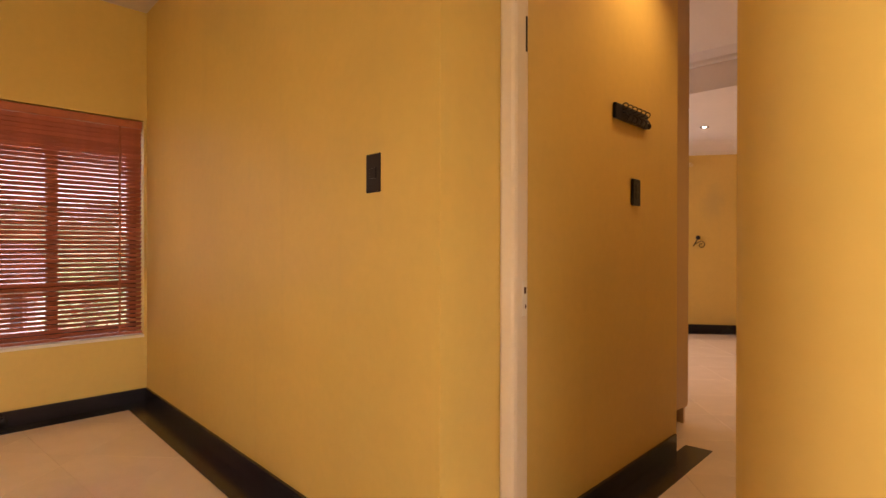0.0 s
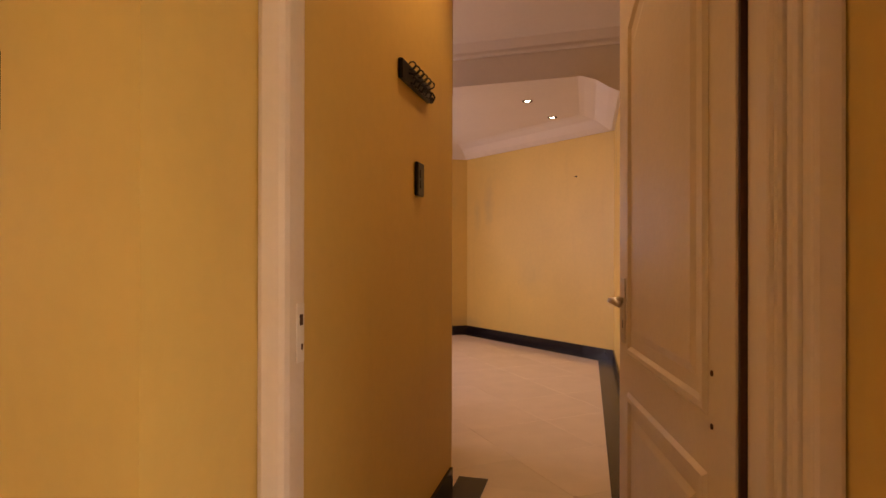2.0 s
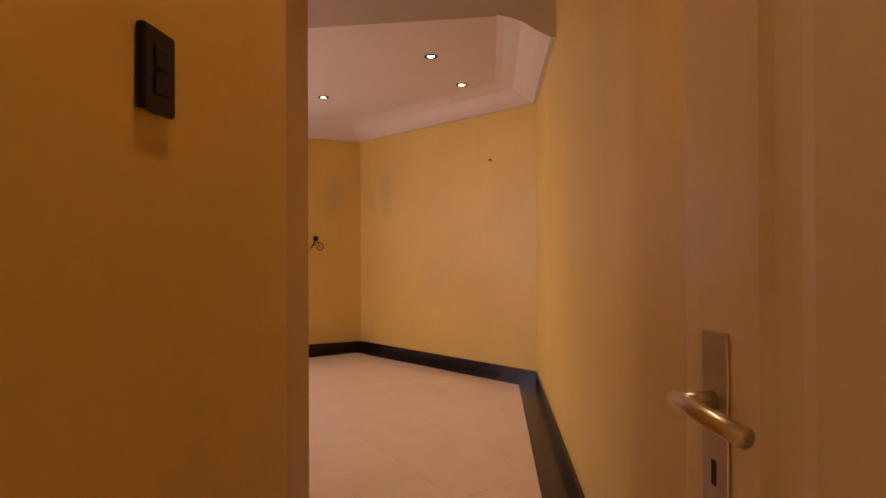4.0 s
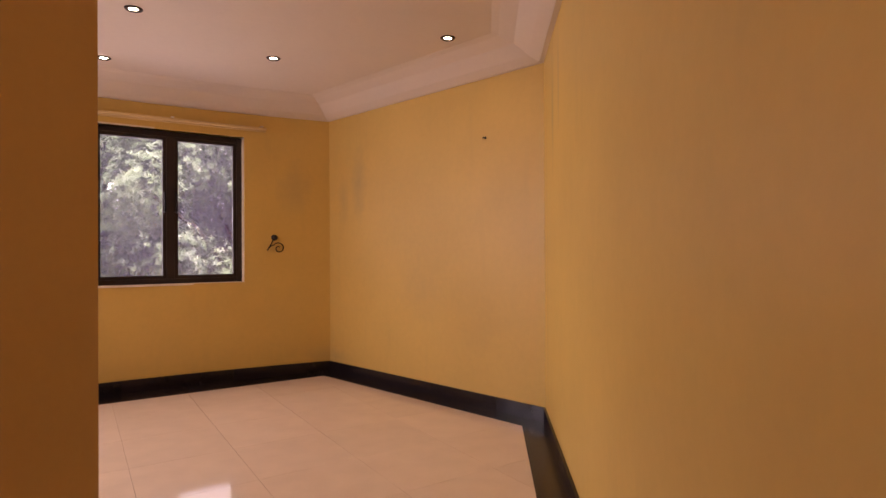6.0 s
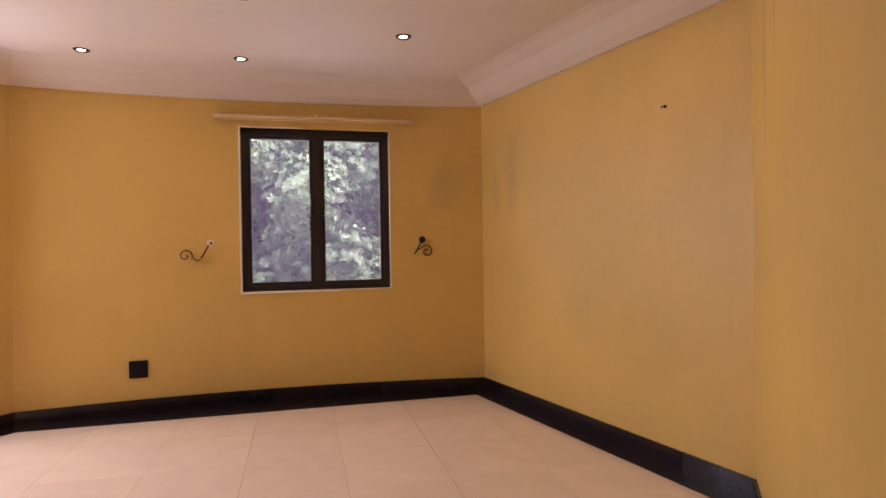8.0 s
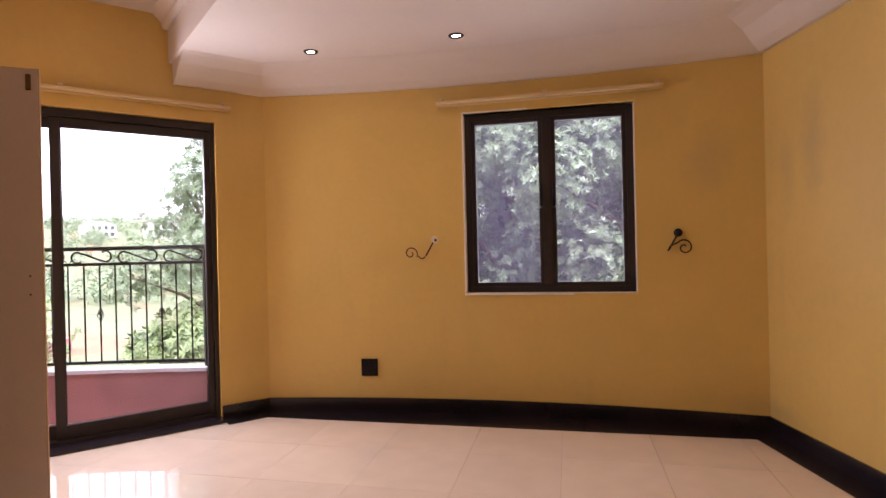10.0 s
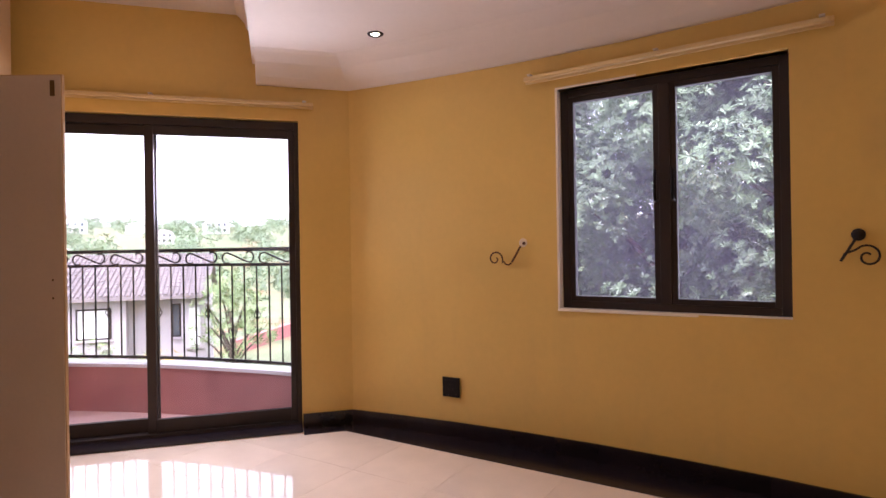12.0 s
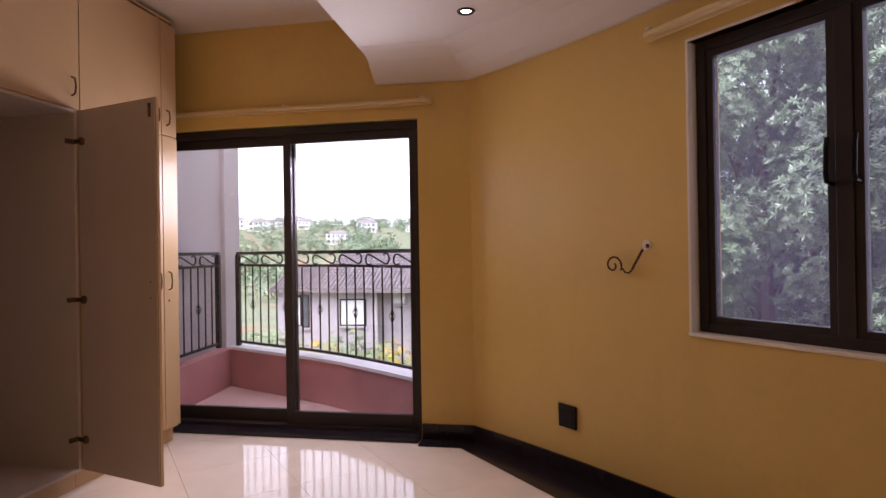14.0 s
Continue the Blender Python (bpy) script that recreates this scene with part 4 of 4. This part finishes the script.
def neighbour_house():
    t = thing("house", -17.42, 0.80, -2.2, 0, "grey rendered house with brown barrel tile roof", "house")
    t.matrix_world = t.matrix_world @ Matrix.Scale(0.775, 4)
    part("wall", prism([(-7.5, -3.5), (0, -3.5), (0, -1.2), (-0.5, -1.2), (-0.5, 0.6), (0, 0.6), (0, 1.4), (-7.5, 1.4)], -1.6, 2.96), HOUSEW, t)
    part("wall", prism([(-6.0, -5.6), (-0.6, -5.6), (-0.6, -3.51), (-6.0, -3.51)], -1.6, 2.94), HOUSEW, t)
    for x, z0, z1, y0, y1 in ((-3.8, 2.93, 4.42, -3.7, 1.6), (-3.0, 2.92, 3.85, -5.8, -3.71)):
        bm = bmesh.new()
        roof_slope(bm, 0.45 if y1 > 0 else -0.2, z0, x, z1, y0, y1)
        tagged(part("roof", bm, ROOFT, t), "brown barrel tiles in rows", kind="stuff")
    for y in (-3.49, 1.28):
        bm = bmesh.new()
        v = [bm.verts.new(p) for p in ((0.1, y, 2.961), (-7.4, y, 2.961), (-3.8, y, 4.25), (0.1, y + 0.1, 2.961), (-7.4, y + 0.1, 2.961), (-3.8, y + 0.1, 4.25))]
        for f in ((0, 1, 2), (3, 5, 4), (0, 3, 4, 1), (1, 4, 5, 2), (2, 5, 3, 0)):
            bm.faces.new([v[k] for k in f])
        part("gable", bm, HOUSEW, t)
    for x, y0, y1, z0, z1, mat in ((0, -2.74, -1.65, 1.45, 2.54, HWHITE), (-0.5, -0.68, -0.10, 2.24, 2.86, HWHITE), (-0.5, 0.22, 0.55, 1.33, 2.57, WINDARK),
                                   (-0.6, -5.29, -4.22, 1.30, 2.68, WINDARK), (-0.6, -4.95, -4.55, 1.36, 2.62, HWHITE), (0, 0.80, 1.28, 1.0, 2.5, HWHITE)):
        bm = bmesh.new()
        d = 0.075 if y0 == -4.95 else 0.05
        for a, b, c, e in ((y0, y0 + 0.06, z0, z1), (y1 - 0.06, y1, z0, z1), (y0 + 0.06, y1 - 0.06, z0, z0 + 0.06), (y0 + 0.06, y1 - 0.06, z1 - 0.06, z1)):
            box(bm, x + 0.004, x + d, a, b, c, e)
        win = part("window", bm, BRONZE if mat is WINDARK or y0 < -1 else HOUSEW, t)
        part("pane", B(x + 0.006, x + d - 0.015, y0 + 0.06, y1 - 0.06, z0 + 0.06, z1 - 0.06), mat, win)
        part("sill", B(x + 0.004, x + 0.12, y0 - 0.05, y1 + 0.05, z0 - 0.07, z0 - 0.004), HOUSEW, win)

neighbour_house()

def garden_wall():
    d = Vector((-5.0, 2.8, 0))
    t = thing("garden_wall", -26.0, 2.6, -3.25, math.degrees(math.atan2(d.y, d.x)), "low red-brown rendered garden wall beyond the house", "garden wall")
    part("wall", B(0, d.length, -0.12, 0.12, 0, 0.62, bevel=0.01), PINK, t)
    part("coping", B(-0.05, d.length + 0.05, -0.17, 0.17, 0.622, 0.70, bevel=0.01), PINK, t)

garden_wall()

FARROOF = material("pale_far_roof", (0.24, 0.21, 0.20), 0.85, vary=0.15)

def far_house(x, y, z, s, seed, rz):
    rng = random.Random(seed)
    t = thing("far_house", x, y, z, rz, "small white hillside house with a balcony far off", "house", "houses on the hill")
    part("wall", B(-4 * s, 4 * s, -6 * s, 6 * s, -2, 5.5 * s), HWHITE, t)
    bm = bmesh.new()
    c = [(-4.6 * s, -6.6 * s), (4.6 * s, -6.6 * s), (4.6 * s, 6.6 * s), (-4.6 * s, 6.6 * s)]
    v = [bm.verts.new((a, b, 5.5 * s)) for a, b in c] + [bm.verts.new((0, -2.4 * s, 7.4 * s)), bm.verts.new((0, 2.4 * s, 7.4 * s))]
    for f in ((0, 1, 4), (1, 2, 5, 4), (2, 3, 5), (3, 0, 4, 5), (3, 2, 1, 0)):
        bm.faces.new([v[i] for i in f])
    part("roof", bm, FARROOF, t)
    part("balcony", B(4.07 * s, 5.3 * s, -4.5 * s, 4.5 * s, 2.65 * s, 2.95 * s), HWHITE, t)
    for k in range(4):
        part("post", B(5.0 * s, 5.25 * s, (-4.4 + 2.85 * k) * s, (-4.15 + 2.85 * k) * s, -2, 5.5 * s), HWHITE, t)
    for fl in (0, 1):
        for k in range(4):
            y0 = (-5 + k * 2.7) * s
            part("window", B(4.0 * s, 4.06 * s + 0.05, y0, y0 + 1.5 * s, (0.8 + fl * 2.7) * s, (2.3 + fl * 2.7) * s), WINDARK, t)

rng = random.Random(5)
for i in range(46):
    d = rng.uniform(160, 300)
    a = radians(180 + rng.uniform(-34, 38))
    x, y = math.cos(a) * d, math.sin(a) * d
    far_house(x, y, ground_z(x, y), rng.uniform(0.42, 0.70), i, rng.uniform(-25, 25))
bm = bmesh.new()
for i in range(900):
    d = rng.uniform(70, 330)
    a = radians(180 + rng.uniform(-48, 48))
    x, y = math.cos(a) * d, math.sin(a) * d
    r = rng.uniform(1.2, 3.6)
    leaf_cloud(bm, rng, (x, y, ground_z(x, y) + r * 0.7), (r, r, r * 0.8), 34, r * 0.36, 5)
tagged(mesh_object("hillside_trees", bm, LEAF), "scattered green trees and shrubs on the hillside", kind="stuff")

# ---- skirting and border tiles ----
def strip_tiles(parent, path, prof, length, gap=0.003):
    """Tiles in a row along a polyline, each an object of its own; prof is a strip section, left of the path."""
    P = [Vector(p) for p in path]
    for a, b in zip(P, P[1:]):
        L = (b - a).length
        if L < 1e-3:
            continue
        n = max(1, round(L / length))
        rz = math.degrees(math.atan2(b.y - a.y, b.x - a.x))
        o0, o1, z0, z1 = prof
        bm = B(gap / 2, L / n - gap / 2, o0, o1, z0, z1)
        me = bpy.data.meshes.new("tile")
        bm.to_mesh(me)
        bm.free()
        me.materials.append(BLACKT)
        for i in range(n):
            ob = new("tile", me)
            ob.parent = parent
            p = a + (b - a) * (i / n)
            ob.matrix_local = pose(p.x, p.y, 0, 0, 0, rz)

# paths run so that the room lies to the left
ROOMSK = [Vector((0.90, -0.06)), W23, CORNER] + [bay(CL * (8 - i) / 8) for i in range(1, 9)] + [balw(D0 - 0.005)]
HALLSK = [Vector((-0.002, -1.326)), Vector((-3.25, -0.955)), Vector((-3.25, -5.9))]
PASSK = [Vector((0.0, 0.605)), Vector((0.0, -0.93))]
base = thing("baseboard", 0, 0, 0, 0, "black glazed tile skirting along the walls", kind="structure")
border = thing("floor_border", 0, 0, 0, 0, "black glazed tile border around the cream floor", kind="structure")
core = bmesh.new()
for path in (ROOMSK, HALLSK, PASSK):
    strip_tiles(base, path, (0.001, 0.015, 0.0, SK), 0.40)
    sweep(path, [(0.0, -0.005), (0.012, -0.005), (0.012, SK - 0.003), (0.0, SK - 0.003)], core)
part("grout", core, BLACKT, base)
BW = 0.160
for path in ([Vector((0.90, -0.06)), W23, CORNER, BAL, balw(D0 - 0.005)], HALLSK, [Vector((0.0, 0.745)), Vector((0.0, -0.93))]):
    bm = sweep(path, [(0.014, -0.006), (BW, -0.006), (BW, 0.004), (0.014, 0.004)])
    part("border_strip", bm, BLACKT, border)
# the border's inner edge runs straight while the window wall bows outwards
inner_edge = [CORNER - cn * 0.010, BAL - cn * 0.010]
part("border_infill", prism(BAY[1:-1] + inner_edge, -0.006, 0.0035), BLACKT, border)

# ---- cream floor tiles ----
def clip(poly, region):
    out = [Vector(p) for p in poly]
    for i in range(len(region)):
        a, b = Vector(region[i]), Vector(region[(i + 1) % len(region)])
        e = b - a
        src, out = out, []
        for k in range(len(src)):
            p, q = src[k], src[(k + 1) % len(src)]
            dp, dq = e.cross(p - a), e.cross(q - a)
            if dp >= 0:
                out.append(p)
            if (dp >= 0) != (dq >= 0):
                out.append(p + (q - p) * (dp / (dp - dq)))
        if len(out) < 3:
            return []
    return out

TS = 0.53
ex, ey = cd, cn
REGIONS = [
    [Vector((0.898, 0.66)), W23 - pw * 0.01, CORNER] + [bay(CL * (12 - i) / 12) for i in range(1, 13)] + [balw(2.8), Vector((-3.89, 0.66))],
    [Vector((0.002, -1.31)), Vector((0.917, -1.405)), Vector((0.898, 0.66)), Vector((0.002, 0.66))],
    [Vector((-3.248, -1.742)), Vector((0.917, -1.742)), Vector((0.917, -1.406)), Vector((-3.248, -0.955))],
    [Vector((-3.248, -5.99)), Vector((3.19, -5.99)), Vector((3.19, -1.743)), Vector((-3.248, -1.743))],
]
ORIGIN = Vector((-1.68, 3.585))
for region in REGIONS:
    for i in range(-18, 19):
        for j in range(-18, 19):
            c = ORIGIN + ex * (TS * i) + ey * (TS * j)
            g = 0.0009
            sq = [c + ex * g + ey * g, c + ex * (TS - g) + ey * g, c + ex * (TS - g) + ey * (TS - g), c + ex * g + ey * (TS - g)]
            poly = clip(sq, region)
            if len(poly) < 3:
                continue
            area = sum(poly[k].cross(poly[(k + 1) % len(poly)]) for k in range(len(poly))) / 2
            if area < 0.002:
                continue
            part("tile", prism(poly, -0.0078, 0.0), TILE, bpy.data.objects["floor"])
